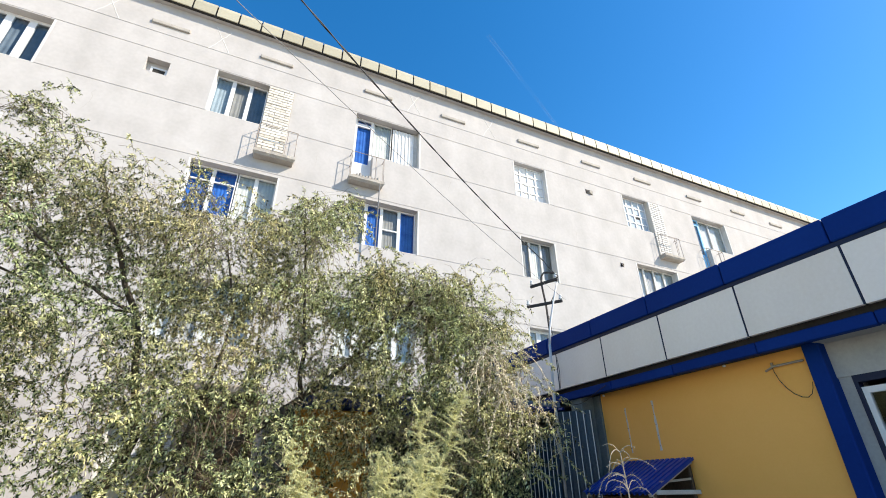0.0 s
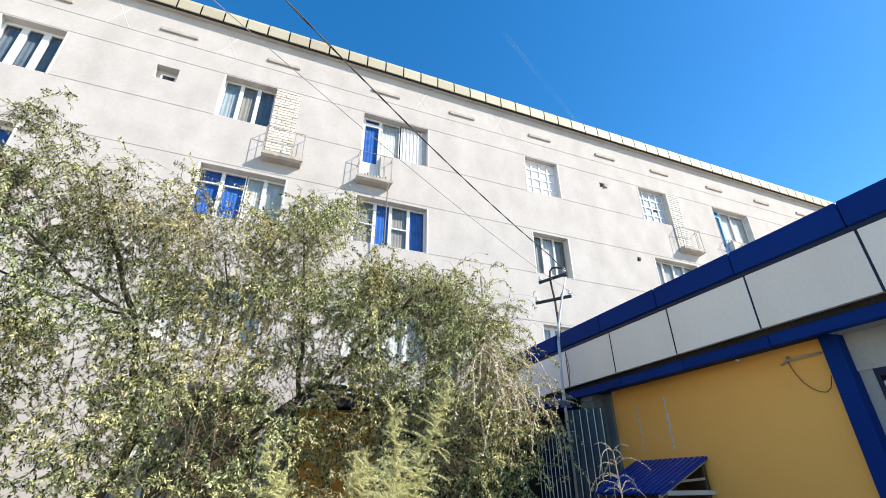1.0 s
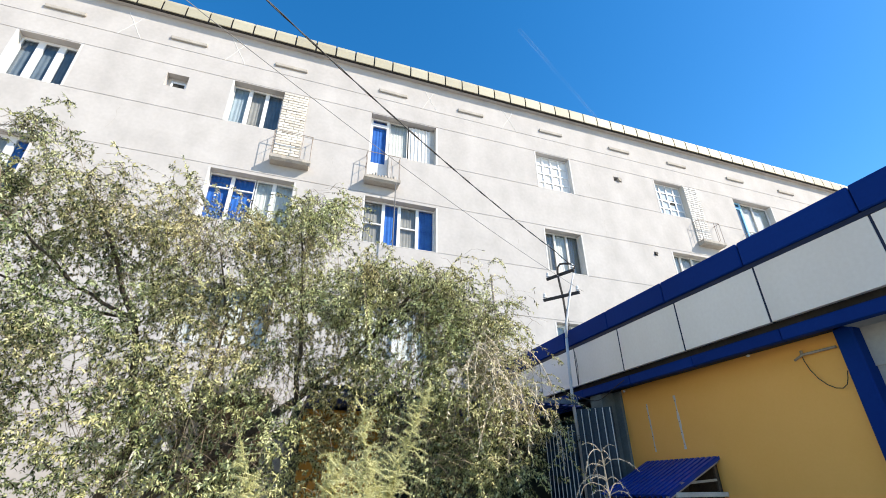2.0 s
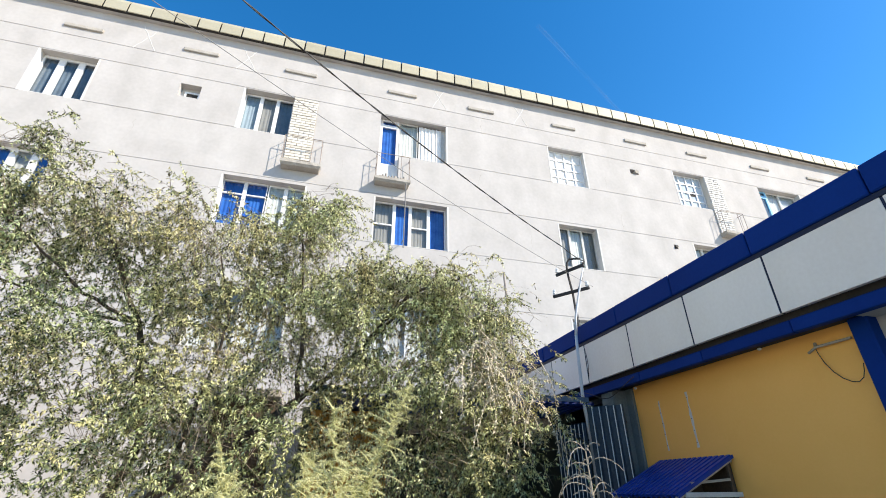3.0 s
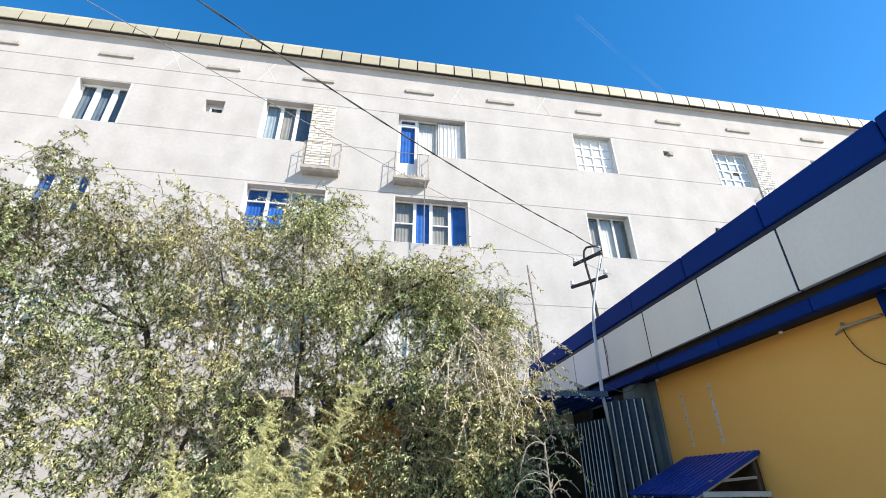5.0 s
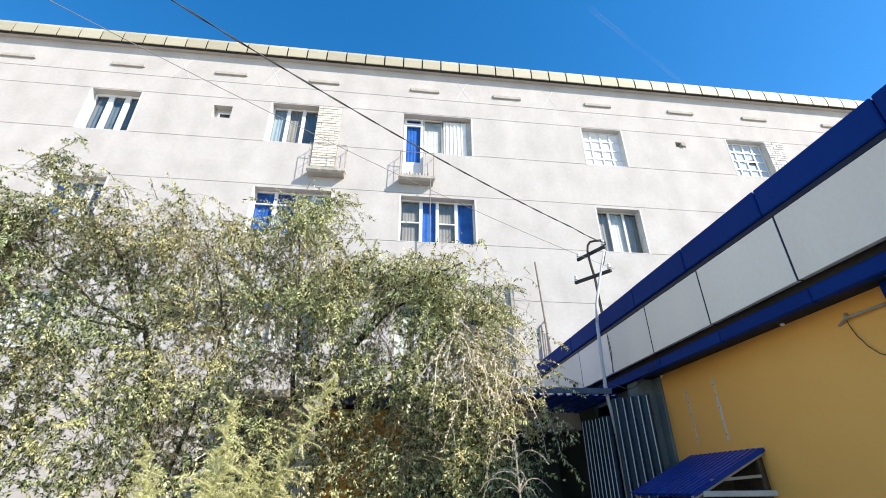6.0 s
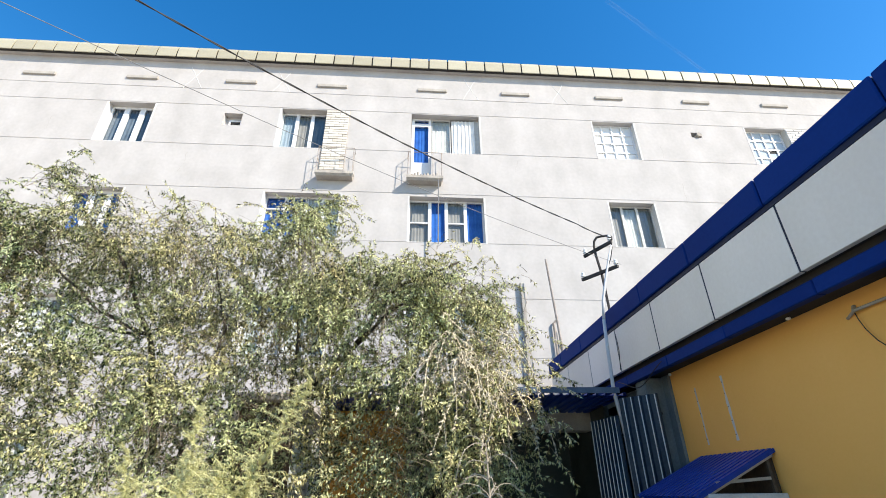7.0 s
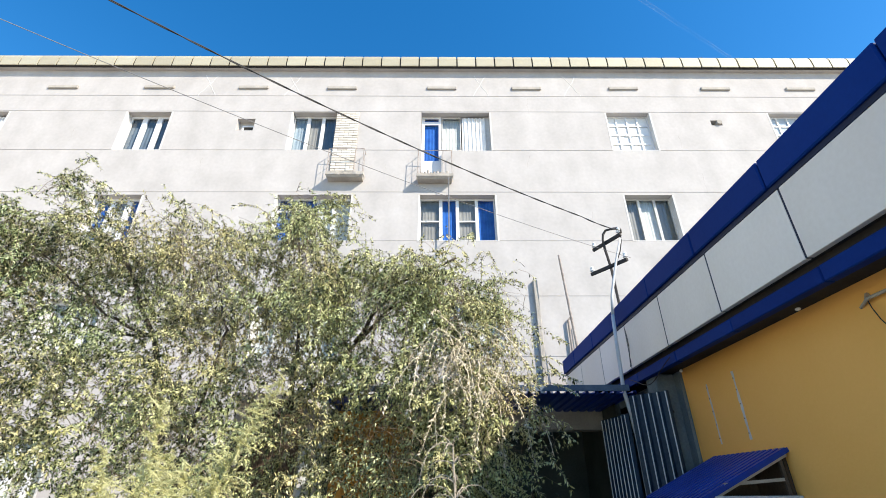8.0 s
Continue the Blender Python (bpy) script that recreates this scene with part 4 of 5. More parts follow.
tube(bm, [(5.555, 6.86, 4.15), (5.55, 6.86, 4.33), (5.536, 6.86, 4.84), (5.493, 6.86, 5.19), (5.488, 6.86, 5.29)], 0.021, n=6)
mpart("rod", bm, M_IRON)
for l, r in (((5.392, 7.103, 5.292), (5.69, 6.62, 5.333)), ((5.322, 7.179, 4.881), (5.678, 6.545, 4.85))):
    bm = bmesh.new()
    a, b = Vector(l), Vector(r)
    d = (b - a).normalized()
    s = d.cross(Vector((0, 0, 1))).normalized() * 0.022
    u = Vector((0, 0, 0.024))
    e = [[bm.verts.new(p + q) for q in (s + u, -s + u, -s - u, s - u)] for p in (a, b)]
    for k in range(4):
        bm.faces.new((e[0][k], e[0][(k + 1) % 4], e[1][(k + 1) % 4], e[1][k]))
    bm.faces.new(e[0])
    bm.faces.new(e[1][::-1])
    bar = mpart("crossbar", bm, M_IRON)
    for p in (a + d * 0.03, b - d * 0.03):
        bm = bmesh.new()
        for z0, z1, r0, r1 in ((0.02, 0.05, 0.014, 0.014), (0.05, 0.075, 0.036, 0.03), (0.075, 0.11, 0.024, 0.03), (0.11, 0.13, 0.03, 0.018)):
            tube(bm, [p + Vector((0, 0, z0)), p + Vector((0, 0, z1))], r0, r1, n=10)
        mpart("insulator", bm, M_PORCELAIN, bar)
# bent hook of conduit at the top
bm = bmesh.new()
tube(bm, [(5.488, 6.86, 5.27), (5.487, 6.86, 5.36), (5.506, 6.86, 5.46), (5.55, 6.84, 5.525), (5.62, 6.80, 5.53), (5.69, 6.72, 5.50), (5.72, 6.66, 5.44), (5.70, 6.63, 5.37)], 0.02, n=8)
mpart("hook", bm, M_IRON, smooth=True)
bm = bmesh.new()
tube(bm, [(5.69, 6.62, 5.40), (5.70, 6.66, 5.24), (5.66, 6.70, 5.06), (5.60, 6.78, 4.90)], 0.008, n=6)
tube(bm, [(5.52, 6.79, 4.6), (5.50, 6.70, 4.0), (5.47, 6.62, 3.5), (5.43, 6.60, 3.22)], 0.005, n=6)
mpart("lead_wire", bm, M_CABLE)

# ---- overhead lines ----
AZ = radians(213)
for name, z0, b, c2, r, mat, lab in (("overhead_cable", 5.276, -0.0697, 0.0135, 0.017, M_CABLE, "twisted black overhead supply cable"), ("overhead_wire", 4.829, -0.069, 0.0089, 0.0032, M_GREYWIRE, "thin grey overhead wire")):
    bm = bmesh.new()
    ss = [0.0 + 0.4 * i for i in range(46)]
    if name == "overhead_cable":
        for ph in (0, math.pi):
            fine = [0.06 * i for i in range(260)]
            tube(bm, [(5.69 + math.cos(AZ) * s + 0.006 * math.cos(s * 9 + ph), 6.58 - 0.13 * min(1, s) + math.sin(AZ) * s, z0 + b * s + c2 * s * s + 0.10 * max(0, 1 - s) ** 2 + 0.006 * math.sin(s * 9 + ph)) for s in fine], 0.0055, n=5)
    else:
        tube(bm, [(5.69 + math.cos(AZ) * s, 6.45 + math.sin(AZ) * s, z0 + b * s + c2 * s * s) for s in ss], r, n=5)
    tagged(part(name, bm, mat, None), lab, "cable")

# ---- faint vapour trail high in the sky ----
M_TRAIL = bpy.data.materials.new("thin_vapour")
M_TRAIL.use_nodes = True
tn, tl = M_TRAIL.node_tree.nodes, M_TRAIL.node_tree.links
tn.remove(tn["Principled BSDF"])
t_clear, t_white, t_mix = tn.new("ShaderNodeBsdfTransparent"), tn.new("ShaderNodeBsdfDiffuse"), tn.new("ShaderNodeMixShader")
t_noise, t_map, t_at = tn.new("ShaderNodeTexNoise"), tn.new("ShaderNodeMapRange"), tn.new("ShaderNodeTexCoord")
t_white.inputs[0].default_value = (0.9, 0.9, 0.9, 1)
t_noise.inputs["Scale"].default_value = 0.006
tl.new(t_at.outputs["Object"], t_noise.inputs["Vector"])
t_map.inputs["From Min"].default_value, t_map.inputs["From Max"].default_value = 0.3, 0.7
t_map.inputs["To Min"].default_value, t_map.inputs["To Max"].default_value = 0.005, 0.055
tl.new(t_noise.outputs[0], t_map.inputs["Value"])
tl.new(t_map.outputs[0], t_mix.inputs[0])
tl.new(t_clear.outputs[0], t_mix.inputs[1])
tl.new(t_white.outputs[0], t_mix.inputs[2])
tl.new(t_mix.outputs[0], tn["Material Output"].inputs[0])
bm = bmesh.new()
trail_a, trail_b = Vector((850, 1280, 1980)), Vector((1300, 1370, 1620))
tube(bm, [trail_a.lerp(trail_b, k / 12) + Vector((random.uniform(-2, 2), 0, random.uniform(-2, 2))) for k in range(13)], 9.0, 5.0, n=8)
tagged(part("vapour_trail", bm, M_TRAIL, None, smooth=True), "faint thin white vapour trail across the blue sky", "vapour trail", kind="structure")

# ---- plants ----
def leaf_mesh(name, base, direction, side, length, width, material):
    """One mesh of folded four-cornered leaves, from arrays of places and directions."""
    n = len(base)
    nrm = np.cross(direction, side)
    mid = base + direction * (length * 0.42)[:, None] - nrm * (width * 0.25)[:, None]
    co = np.empty((n, 4, 3))
    co[:, 0] = base
    co[:, 1] = mid + side * (width * 0.5)[:, None] + nrm * (width * 0.35)[:, None]
    co[:, 2] = base + direction * length[:, None] - nrm * (length * 0.10)[:, None]
    co[:, 3] = mid - side * (width * 0.5)[:, None] + nrm * (width * 0.35)[:, None]
    me = bpy.data.meshes.new(name)
    me.vertices.add(4 * n)
    me.vertices.foreach_set("co", co.ravel())
    me.loops.add(4 * n)
    me.loops.foreach_set("vertex_index", np.arange(4 * n, dtype=np.int32))
    me.polygons.add(n)
    me.polygons.foreach_set("loop_start", np.arange(0, 4 * n, 4, dtype=np.int32))
    me.materials.append(material)
    me.update(calc_edges=True)
    return me


def unit(a):
    return a / np.maximum(np.linalg.norm(a, axis=-1, keepdims=True), 1e-9)


def shoot_path(rng, start, heading, lift, length, droop, step=0.03, sway=0.07):
    """A shoot that leaves its start, arches over and hangs."""
    n = max(4, int(length / step))
    d = np.array([math.cos(heading) * math.cos(lift), math.sin(heading) * math.cos(lift), math.sin(lift)])
    p, out = np.array(start, float), []
    wob = rng.normal(0, 1, (n, 3)) * sway
    for i in range(n):
        out.append(p.copy())
        d = d + np.array([0, 0, -droop * step]) + wob[i]
        d /= np.linalg.norm(d)
        p = p + d * step
    return np.array(out)


def strips(paths, r0, r1):
    """Thin three-sided twigs along many paths, in one bmesh-free mesh."""
    verts, faces = [], []
    for path in paths:
        q = path[::4] if len(path) > 8 else path
        if len(q) < 2:
            continue
        base = len(verts)
        m = len(q)
        for i, p in enumerate(q):
            r = r0 + (r1 - r0) * i / (m - 1)
            for k in range(3):
                a = 2.0944 * k
                verts.append((p[0] + r * math.cos(a), p[1] + r * math.sin(a), p[2] + r * 0.3 * math.sin(a + 1)))
        for i in range(m - 1):
            for k in range(3):
                a, b = base + 3 * i + k, base + 3 * i + (k + 1) % 3
                faces.append((a, b, b + 3, a + 3))
    return verts, faces


def foliage(rng, paths, per_metre, length, width, spread=1.0, skip=0.12, step=0.03, pinnate=False):
    """Leaves set alternately along shoots; pinnate ones lie in two ranks."""
    bases, dirs = [], []
    for path in paths:
        L = len(path) * step
        n = int(L * per_metre)
        if n < 2:
            continue
        s = np.sort(rng.uniform(skip, 1, n)) * (len(path) - 1)
        i = np.minimum(s.astype(int), len(path) - 2)
        f = (s - i)[:, None]
        p = path[i] * (1 - f) + path[i + 1] * f
        t = unit(path[i + 1] - path[i])
        if pinnate:
            a = rng.uniform(0, 2 * math.pi) + math.pi * rng.integers(0, 2, n) + rng.normal(0, 0.4, n)
        else:
            a = rng.uniform(0, 2 * math.pi, n)
        o = unit(np.cross(t, np.array([0.3, 0.5, 0.81])))
        o2 = np.cross(t, o)
        out = o * np.cos(a)[:, None] + o2 * np.sin(a)[:, None]
        d = unit(t * rng.uniform(0.2, 0.9, n)[:, None] + out * spread + np.array([0, 0, -0.35]) + rng.normal(0, 0.25, (n, 3)))
        bases.append(p)
        dirs.append(d)
    base, d = np.concatenate(bases), np.concatenate(dirs)
    n = len(base)
    if pinnate:
        # blades turn their upper face towards the light
        face = np.array([0.42, -0.42, 0.8]) + rng.normal(0, 0.42, (n, 3))
        side = unit(np.cross(face, d))
    else:
        side = unit(np.cross(d, rng.normal(0, 1, (n, 3))))
    ln = length * rng.uniform(0.6, 1.25, n)
    return base, d, side, ln, width * rng.uniform(0.7, 1.2, n)


def py_mesh(name, verts, faces, material):
    me = bpy.data.meshes.new(name)
    me.from_pydata(verts, [], faces)
    me.materials.append(material)
    me.update()
    return me


# thin places in the crowns: centre x and z, half widths, share of leaves that stay
GAPS = [(-0.27, 4.5, 0.40, 0.45, 0.4), (0.86, 2.74, 0.3, 0.27, 0.2), (2.2, 1.95, 0.38, 0.6, 0.35), (-2.75, 2.1, 0.8, 0.5, 0.45), (3.65, 3.6, 0.4, 0.8, 0.6), (-1.0, 4.75, 0.5, 0.32, 0.5), (-1.8, 4.95, 0.3, 0.4, 0.5)]


def weeping_tree(label, base, limbs, crown_top, spans, seed, count, sprays, skirts=(), leaves_per_metre=118, thin=-0.16, dry=(), leaf=M_LEAF):
    """Trunk and limbs, then hanging shoots under an uneven crown line."""
    rng = np.random.default_rng(seed)
    tree = thing("weeping_tree", label, "tree", at=base)
    off = -Vector(base)
    bm = bmesh.new()
    for pts, r0, r1 in limbs:
        fine = []
        for a, b in zip(pts, pts[1:]):
            for k in range(4):
                f = k / 4
                fine.append(tuple(a[i] + (b[i] - a[i]) * f + rng.normal(0, 0.012) for i in range(3)))
        fine.append(pts[-1])
        tube(bm, fine, r0, r1, n=8)
    bmesh.ops.translate(bm, vec=off, verts=bm.verts[:])
    part("trunk", bm, M_BARK, tree, smooth=True)
    xs, zs = [p[0] for p in crown_top], [p[1] for p in crown_top]
    paths = []
    while len(paths) < count:
        xa, xb, ya, yb, low, w = spans[rng.choice(len(spans), p=[s[5] for s in spans])]
        x = rng.uniform(xa, xb)
        y = rng.uniform(ya, yb)
        top = float(np.interp(x, xs, zs)) - 0.35 * abs((y - 5.75) / 0.9) ** 2
        u = rng.random()
        z = top - 0.12 - (rng.random() * 0.6 if u < 0.3 else rng.random() ** 0.8 * (top - low - 0.5))
        # the outer boughs stand in clumps with hollows between them, the inner ones fill the shade behind
        if y < 5.8:
            hollow = noise.noise(Vector((x * 1.45, 0.37 * seed, z * 1.3))) + 0.5 * noise.noise(Vector((x * 3.1, y * 1.5, z * 2.7)))
            if hollow + 0.07 * rng.normal() < 0.02 and u >= 0.06:
                continue
        elif noise.noise(Vector((x * 1.7, y * 1.7, z * 1.4))) + 0.12 * rng.normal() < -0.2:
            continue
        hang = rng.random() < 0.35
        length = min(rng.uniform(0.6, 1.6) if hang else rng.uniform(0.35, 0.9), max(0.35, z - low + rng.uniform(-0.3, 0.35)))
        heading = rng.uniform(0, 2 * math.pi)
        path = shoot_path(rng, (x, y, z), heading, rng.uniform(-0.2, 0.75), length, rng.uniform(2.4, 4.6) if hang else rng.uniform(0.8, 2.6))
        paths.append(path)
        for _ in range(rng.integers(1, 5)):
            i = rng.integers(2, len(path) - 1)
            paths.append(shoot_path(rng, path[i], rng.uniform(0, 2 * math.pi), rng.uniform(-0.6, 0.5), rng.uniform(0.15, 0.5), 2.2))
    # long whips that poke out of the crown line
    for _ in range(count // 45):
        xa, xb, ya, yb, low, w = spans[rng.choice(len(spans), p=[s[5] for s in spans])]
        x = rng.uniform(xa, xb)
        paths.append(shoot_path(rng, (x, rng.uniform(ya, yb), float(np.interp(x, xs, zs)) - 0.15), rng.uniform(0, 6.28), rng.uniform(0.3, 0.8), rng.uniform(0.4, 0.7), rng.uniform(4.5, 6.5)))
    # low foliage round the limbs
    for xa, xb, ya, yb, za, zb, many in skirts:
        for _ in range(many):
            p = (rng.uniform(xa, xb), rng.uniform(ya, yb), rng.uniform(za, zb))
            if noise.noise(Vector(p) * 2.2) + 0.1 * rng.normal() < -0.05:
                continue
            path = shoot_path(rng, p, rng.uniform(0, 6.28), rng.uniform(-0.3, 0.6), rng.uniform(0.3, 0.8), rng.uniform(1.5, 3.5))
            paths.append(path)
            for i in range(6, len(path), 7):
                paths.append(shoot_path(rng, path[i], rng.uniform(0, 6.28), rng.uniform(-0.5, 0.5), rng.uniform(0.12, 0.4), 2.2))
    # tall arching sprays over the left of the crown
    for k in range(sprays):
        paths.append(shoot_path(rng, (-2.95 + 0.04 * k, 5.7, 5.42 + 0.02 * k), rng.uniform(-0.35, 0.3), rng.uniform(0.75, 1.15), rng.uniform(0.9, 1.4), rng.uniform(2.4, 3.4)))
        arch = paths[-1]
        for i in range(6, len(arch) - 1, 3):
            paths.append(shoot_path(rng, arch[i], rng.uniform(0, 6.28), rng.uniform(-0.6, 0.3), rng.uniform(0.1, 0.3), 2.5))
    b, d, s, ln, w = foliage(rng, paths, leaves_per_metre, 0.043, 0.0148, pinnate=True)
    # leaves come in dense tufts with gaps between them, and open windows through the crown
    tuft = np.array([noise.noise(Vector(p)) for p in (b * np.array([2.1, 1.2, 2.1]) + seed)])
    tuft += 0.75 * np.array([noise.noise(Vector(p)) for p in (b * np.array([5.2, 3.5, 4.6]) + 2.3 * seed)])
    keep = tuft + rng.normal(0, 0.07, len(b)) > np.where(b[:, 1] < 5.75, thin, thin - 0.22)
    for cx, cz, rx, rz, stay in GAPS:
        inside = ((b[:, 0] - cx) / rx) ** 2 + ((b[:, 2] - cz) / rz) ** 2 < rng.uniform(0.5, 1.3, len(b))
        keep &= ~inside | (rng.random(len(b)) < stay)
    b, d, s, ln, w = b[keep], d[keep], s[keep], ln[keep], w[keep]
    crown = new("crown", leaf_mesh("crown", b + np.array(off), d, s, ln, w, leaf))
    crown.parent = tree
    tagged(crown, "hanging grey-green narrow leaves, some yellowing, sun and shade in their colour", kind="stuff")
    if dry:
        dead = []
        for xa, xb, ya, yb, za, zb, many in dry:
            for _ in range(many):
                dead.append(shoot_path(rng, (rng.uniform(xa, xb), rng.uniform(ya, yb), rng.uniform(za, zb)), rng.uniform(0, 6.28), rng.uniform(-0.4, 0.5), rng.uniform(0.5, 1.1), rng.uniform(2.5, 4.5)))
                for i in range(5, len(dead[-1]), 5):
                    dead.append(shoot_path(rng, dead[-1][min(i, len(dead[-1]) - 1)], rng.uniform(0, 6.28), rng.uniform(-0.8, 0.3), rng.uniform(0.1, 0.3), 2.5)) if i < 11 else None
        b, d, s, ln, w = foliage(rng, dead, 42, 0.045, 0.014, pinnate=True)
        dc = new("dry_foliage", leaf_mesh("dry_foliage", b + np.array(off), d, s, ln, w, M_DRY))
        v, f = strips([p + np.array(off) for p in dead], 0.006, 0.0025)
        dt = new("dry_twig_spray", py_mesh("dry_twig_spray", v, f, M_DRY))
        for ob in (dc, dt):
            ob.parent = tree
            tagged(ob, "bleached tan dead shoots", kind="stuff")
    v, f = strips([p + np.array(off) for p in paths], 0.0038, 0.0013)
    tw = new("twig_spray", py_mesh("twig_spray", v, f, M_TWIG))
    tw.parent = tree
    tagged(tw, kind="stuff")
    return tree


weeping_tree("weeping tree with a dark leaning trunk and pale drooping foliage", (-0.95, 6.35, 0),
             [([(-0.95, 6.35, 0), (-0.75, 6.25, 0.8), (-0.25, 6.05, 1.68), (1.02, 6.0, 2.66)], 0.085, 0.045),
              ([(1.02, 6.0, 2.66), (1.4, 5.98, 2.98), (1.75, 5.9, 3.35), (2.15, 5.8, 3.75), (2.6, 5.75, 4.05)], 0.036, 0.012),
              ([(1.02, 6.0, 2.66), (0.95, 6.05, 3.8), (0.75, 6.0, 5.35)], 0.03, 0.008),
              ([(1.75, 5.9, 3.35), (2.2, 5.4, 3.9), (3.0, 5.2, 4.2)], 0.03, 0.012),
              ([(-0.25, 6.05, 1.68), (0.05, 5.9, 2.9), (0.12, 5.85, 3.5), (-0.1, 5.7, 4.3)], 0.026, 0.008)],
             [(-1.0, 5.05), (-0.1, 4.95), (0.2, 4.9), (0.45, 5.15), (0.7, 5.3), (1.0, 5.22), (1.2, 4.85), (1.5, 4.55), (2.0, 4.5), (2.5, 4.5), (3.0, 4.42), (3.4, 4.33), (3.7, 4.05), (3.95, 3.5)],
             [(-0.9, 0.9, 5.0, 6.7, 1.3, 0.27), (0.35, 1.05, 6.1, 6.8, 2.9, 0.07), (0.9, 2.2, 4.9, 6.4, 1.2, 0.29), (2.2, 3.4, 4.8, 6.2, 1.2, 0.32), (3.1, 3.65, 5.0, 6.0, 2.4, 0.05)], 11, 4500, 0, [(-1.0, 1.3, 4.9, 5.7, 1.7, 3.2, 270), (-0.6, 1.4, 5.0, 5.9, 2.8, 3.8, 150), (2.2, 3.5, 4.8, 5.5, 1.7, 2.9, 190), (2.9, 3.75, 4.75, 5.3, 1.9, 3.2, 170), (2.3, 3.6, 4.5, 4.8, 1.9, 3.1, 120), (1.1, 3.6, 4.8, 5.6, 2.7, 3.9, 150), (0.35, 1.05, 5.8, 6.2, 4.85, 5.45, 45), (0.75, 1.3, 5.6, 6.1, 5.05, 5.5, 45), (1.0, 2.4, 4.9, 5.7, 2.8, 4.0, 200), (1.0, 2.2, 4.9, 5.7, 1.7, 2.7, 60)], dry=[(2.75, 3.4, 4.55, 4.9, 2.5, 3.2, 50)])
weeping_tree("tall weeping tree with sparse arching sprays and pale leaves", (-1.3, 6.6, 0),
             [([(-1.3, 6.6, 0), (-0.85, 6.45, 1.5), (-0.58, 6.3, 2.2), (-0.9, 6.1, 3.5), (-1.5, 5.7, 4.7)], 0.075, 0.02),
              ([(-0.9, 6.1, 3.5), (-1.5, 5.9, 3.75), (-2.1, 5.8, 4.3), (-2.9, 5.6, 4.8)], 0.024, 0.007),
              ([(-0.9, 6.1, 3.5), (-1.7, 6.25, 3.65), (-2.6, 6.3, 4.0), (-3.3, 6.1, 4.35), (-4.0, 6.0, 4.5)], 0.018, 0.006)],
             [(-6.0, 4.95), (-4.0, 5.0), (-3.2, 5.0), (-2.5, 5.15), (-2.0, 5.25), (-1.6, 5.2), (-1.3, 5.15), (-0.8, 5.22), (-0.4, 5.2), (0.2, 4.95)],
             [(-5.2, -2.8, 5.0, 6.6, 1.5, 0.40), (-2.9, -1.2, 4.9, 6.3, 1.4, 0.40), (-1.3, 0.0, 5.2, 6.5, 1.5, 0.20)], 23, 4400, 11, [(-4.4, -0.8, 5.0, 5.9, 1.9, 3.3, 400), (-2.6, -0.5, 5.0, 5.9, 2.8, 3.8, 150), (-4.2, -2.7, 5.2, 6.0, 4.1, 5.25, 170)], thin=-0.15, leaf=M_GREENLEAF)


def shrub(name, label, centre, size, seed, n, leaf, width, material, per=60):
    rng = np.random.default_rng(seed)
    t = thing(name, label, "shrub", at=centre)
    paths = []
    for _ in range(n):
        h = rng.uniform(0, 2 * math.pi)
        r = rng.random() ** 0.5 * 0.5
        paths.append(shoot_path(rng, (math.cos(h) * r * size[0] * 0.3, math.sin(h) * r * size[1] * 0.3, 0), h, rng.uniform(0.9, 1.5), size[2] * rng.uniform(0.6, 1.15), rng.uniform(0.1, 0.5)))
        stem = paths[-1]
        for i in range(6, len(stem), 5):
            paths.append(shoot_path(rng, stem[i], rng.uniform(0, 6.28), rng.uniform(-0.2, 0.8), rng.uniform(0.15, 0.45), 1.5))
            if len(paths) > n * 40:
                break
    b, d, s, ln, w = foliage(rng, paths, per, leaf, width)
    c = new("crown", leaf_mesh("crown", b, d, s, ln, w, material))
    c.parent = t
    tagged(c, kind="stuff")
    v, f = strips(paths, 0.006, 0.002)
    tw = new("twig_spray", py_mesh("twig_spray", v, f, M_TWIG))
    tw.parent = t
    tagged(tw, kind="stuff")
    return t


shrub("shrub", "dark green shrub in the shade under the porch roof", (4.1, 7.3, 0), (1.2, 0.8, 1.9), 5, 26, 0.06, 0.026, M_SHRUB)


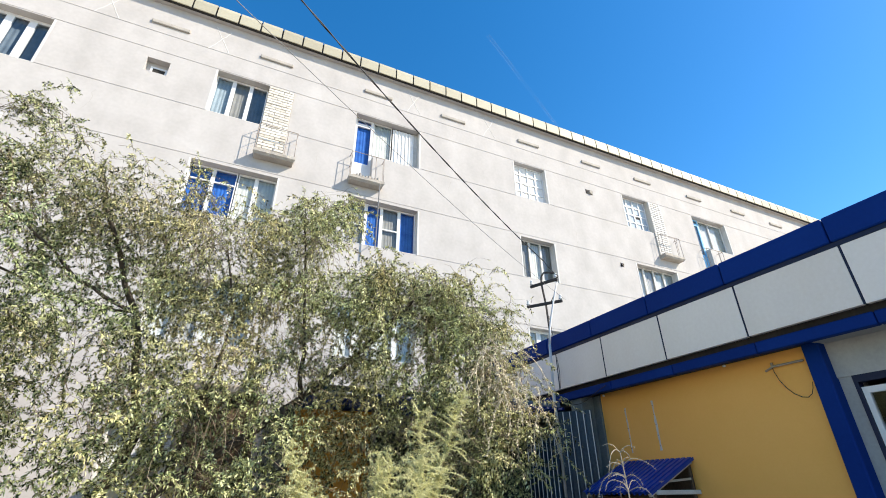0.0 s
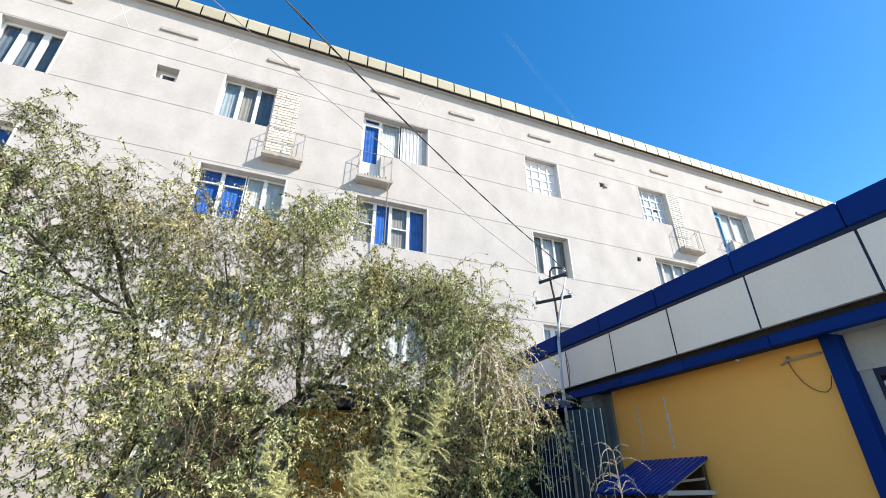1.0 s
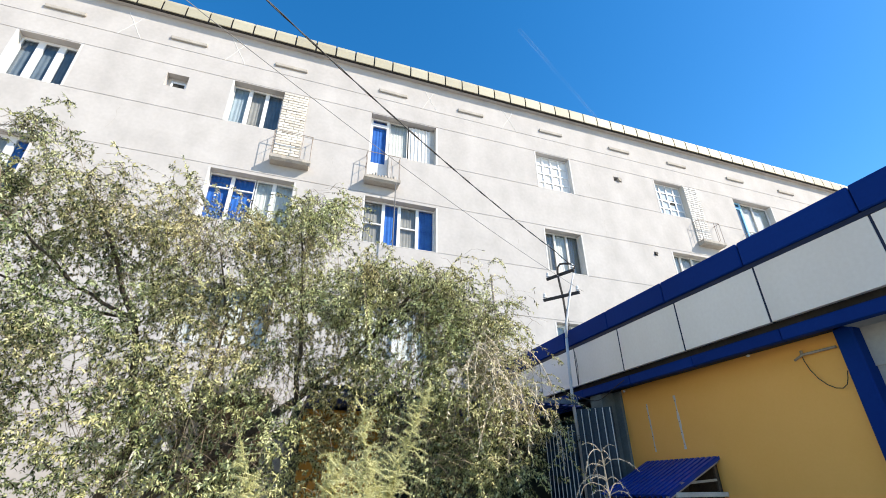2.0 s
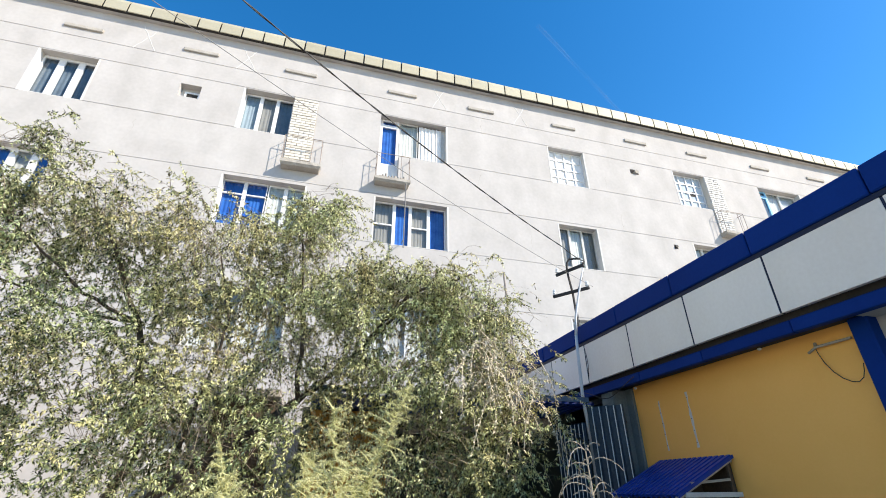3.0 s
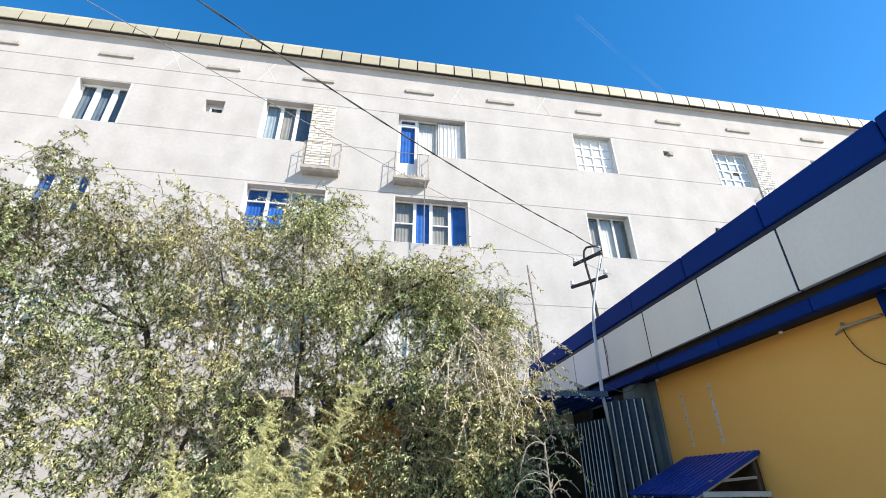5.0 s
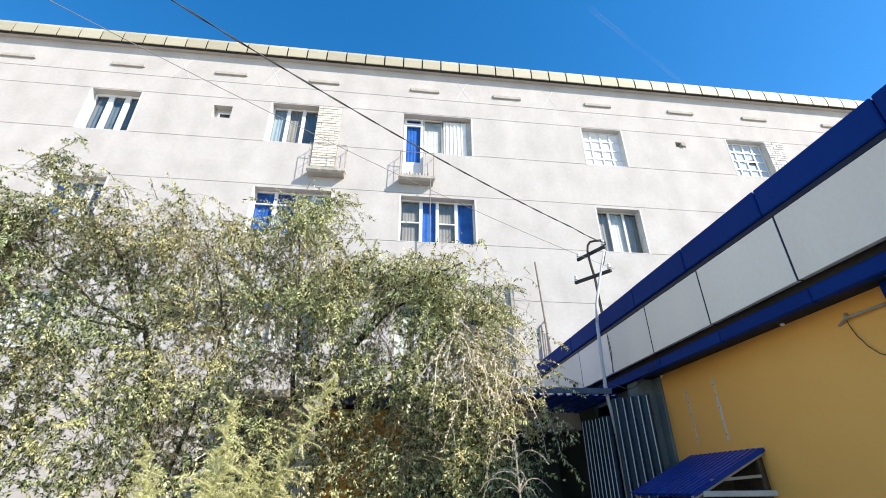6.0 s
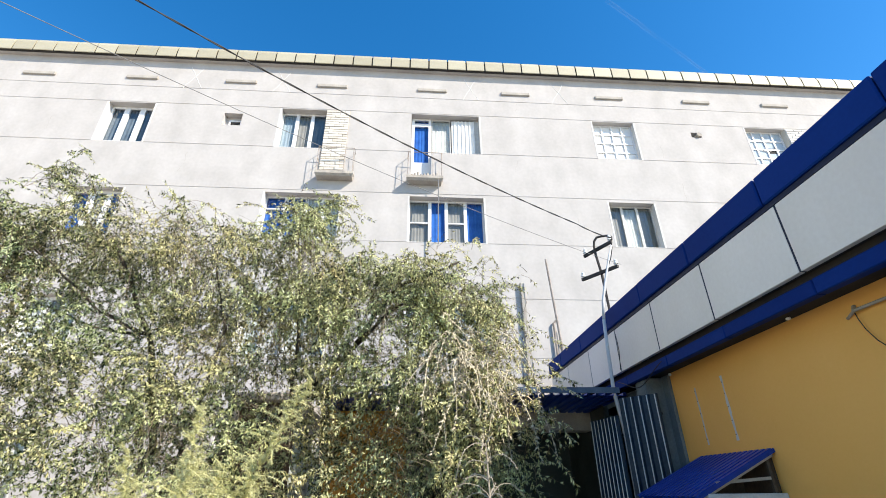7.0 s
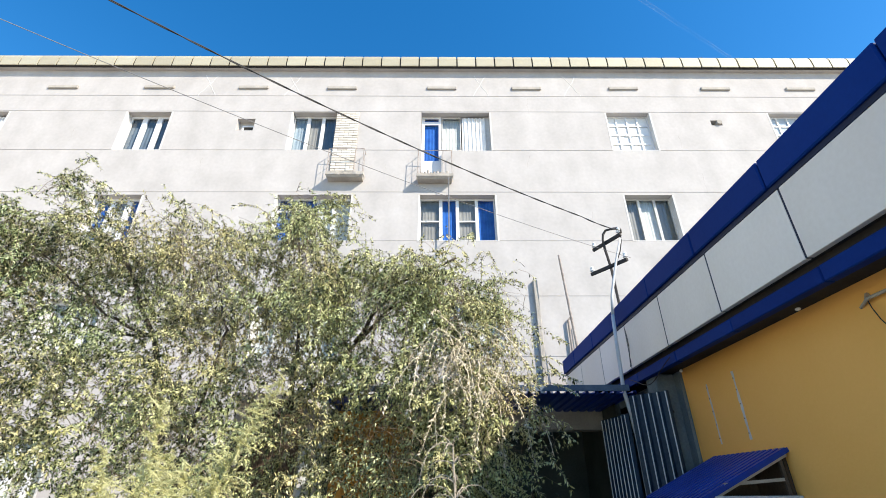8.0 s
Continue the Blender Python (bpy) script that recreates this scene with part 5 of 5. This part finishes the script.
def feathery_bush(centre, seed):
    """Upright pale stems with short side sprays of fine needles."""
    rng = np.random.default_rng(seed)
    t = thing("feathery_bush", "pale yellow-green feathery bush with fine needle leaves", "shrub", at=centre)
    stems, sprays = [], []
    for k in range(13):
        h = 2 * math.pi * (k * 0.3 + rng.random() * 0.2)
        stem = shoot_path(rng, (rng.normal(0, 0.07), rng.normal(0, 0.07), 0), h, rng.uniform(1.43, 1.56), rng.uniform(1.65, 2.25) if k else 2.5, 0.02, sway=0.03)
        stems.append(stem)
        for i in list(range(34, len(stem))) * 3:
            left = 1 - i / len(stem)
            sp = shoot_path(rng, stem[i], rng.uniform(0, 6.28), rng.uniform(-0.3, 0.9), (0.09 + 0.24 * min(1, 3 * left)) * rng.uniform(0.4, 1.3), 2.6)
            sprays.append(sp)
    b, d, s, ln, w = foliage(rng, sprays + stems, 380, 0.021, 0.0032, spread=0.8, skip=0.02)
    c = new("crown", leaf_mesh("crown", b, d, s, ln, w, M_FEATHER))
    c.parent = t
    tagged(c, kind="stuff")
    v, f = strips(stems + sprays, 0.006, 0.0015)
    tw = new("twig_spray", py_mesh("twig_spray", v, f, M_FEATHER))
    tw.parent = t
    tagged(tw, kind="stuff")


feathery_bush((1.2, 3.05, 0), 31)


def dry_weed(centre, seed):
    """A bleached weed: one stalk with arching, drooping seed stems."""
    rng = np.random.default_rng(seed)
    t = thing("dry_weed", "bleached dry weed with arching curled seed stems", "weed", at=centre)
    bm = bmesh.new()
    stalk = [(0.02 * math.sin(z * 2.2), 0.015 * math.sin(z * 3), z) for z in np.linspace(0, 1.93, 24)]
    tube(bm, stalk, 0.011, 0.004, n=6)
    part("stalk", bm, M_STRAW, t)
    for k in range(44):
        i = int(rng.uniform(15, 23.9))
        z0 = stalk[i]
        h = rng.uniform(0, 2 * math.pi)
        L = rng.uniform(0.14, 0.34)
        pts = shoot_path(rng, z0, h, rng.uniform(0.6, 1.2), L, rng.uniform(7, 12), 0.02)
        pts += rng.normal(0, 0.0012, pts.shape)
        bm = bmesh.new()
        tube(bm, [tuple(p) for p in pts], 0.0027, 0.0015, n=5)
        for p in pts[len(pts) // 4:]:
            for _ in range(2):
                q = p + rng.normal(0, 0.005, 3)
                tube(bm, [tuple(p), tuple(q)], 0.0022, 0.0012, n=3)
        part("seed_stem", bm, M_STRAW, t)


dry_weed((2.88, 2.85, 0), 41)
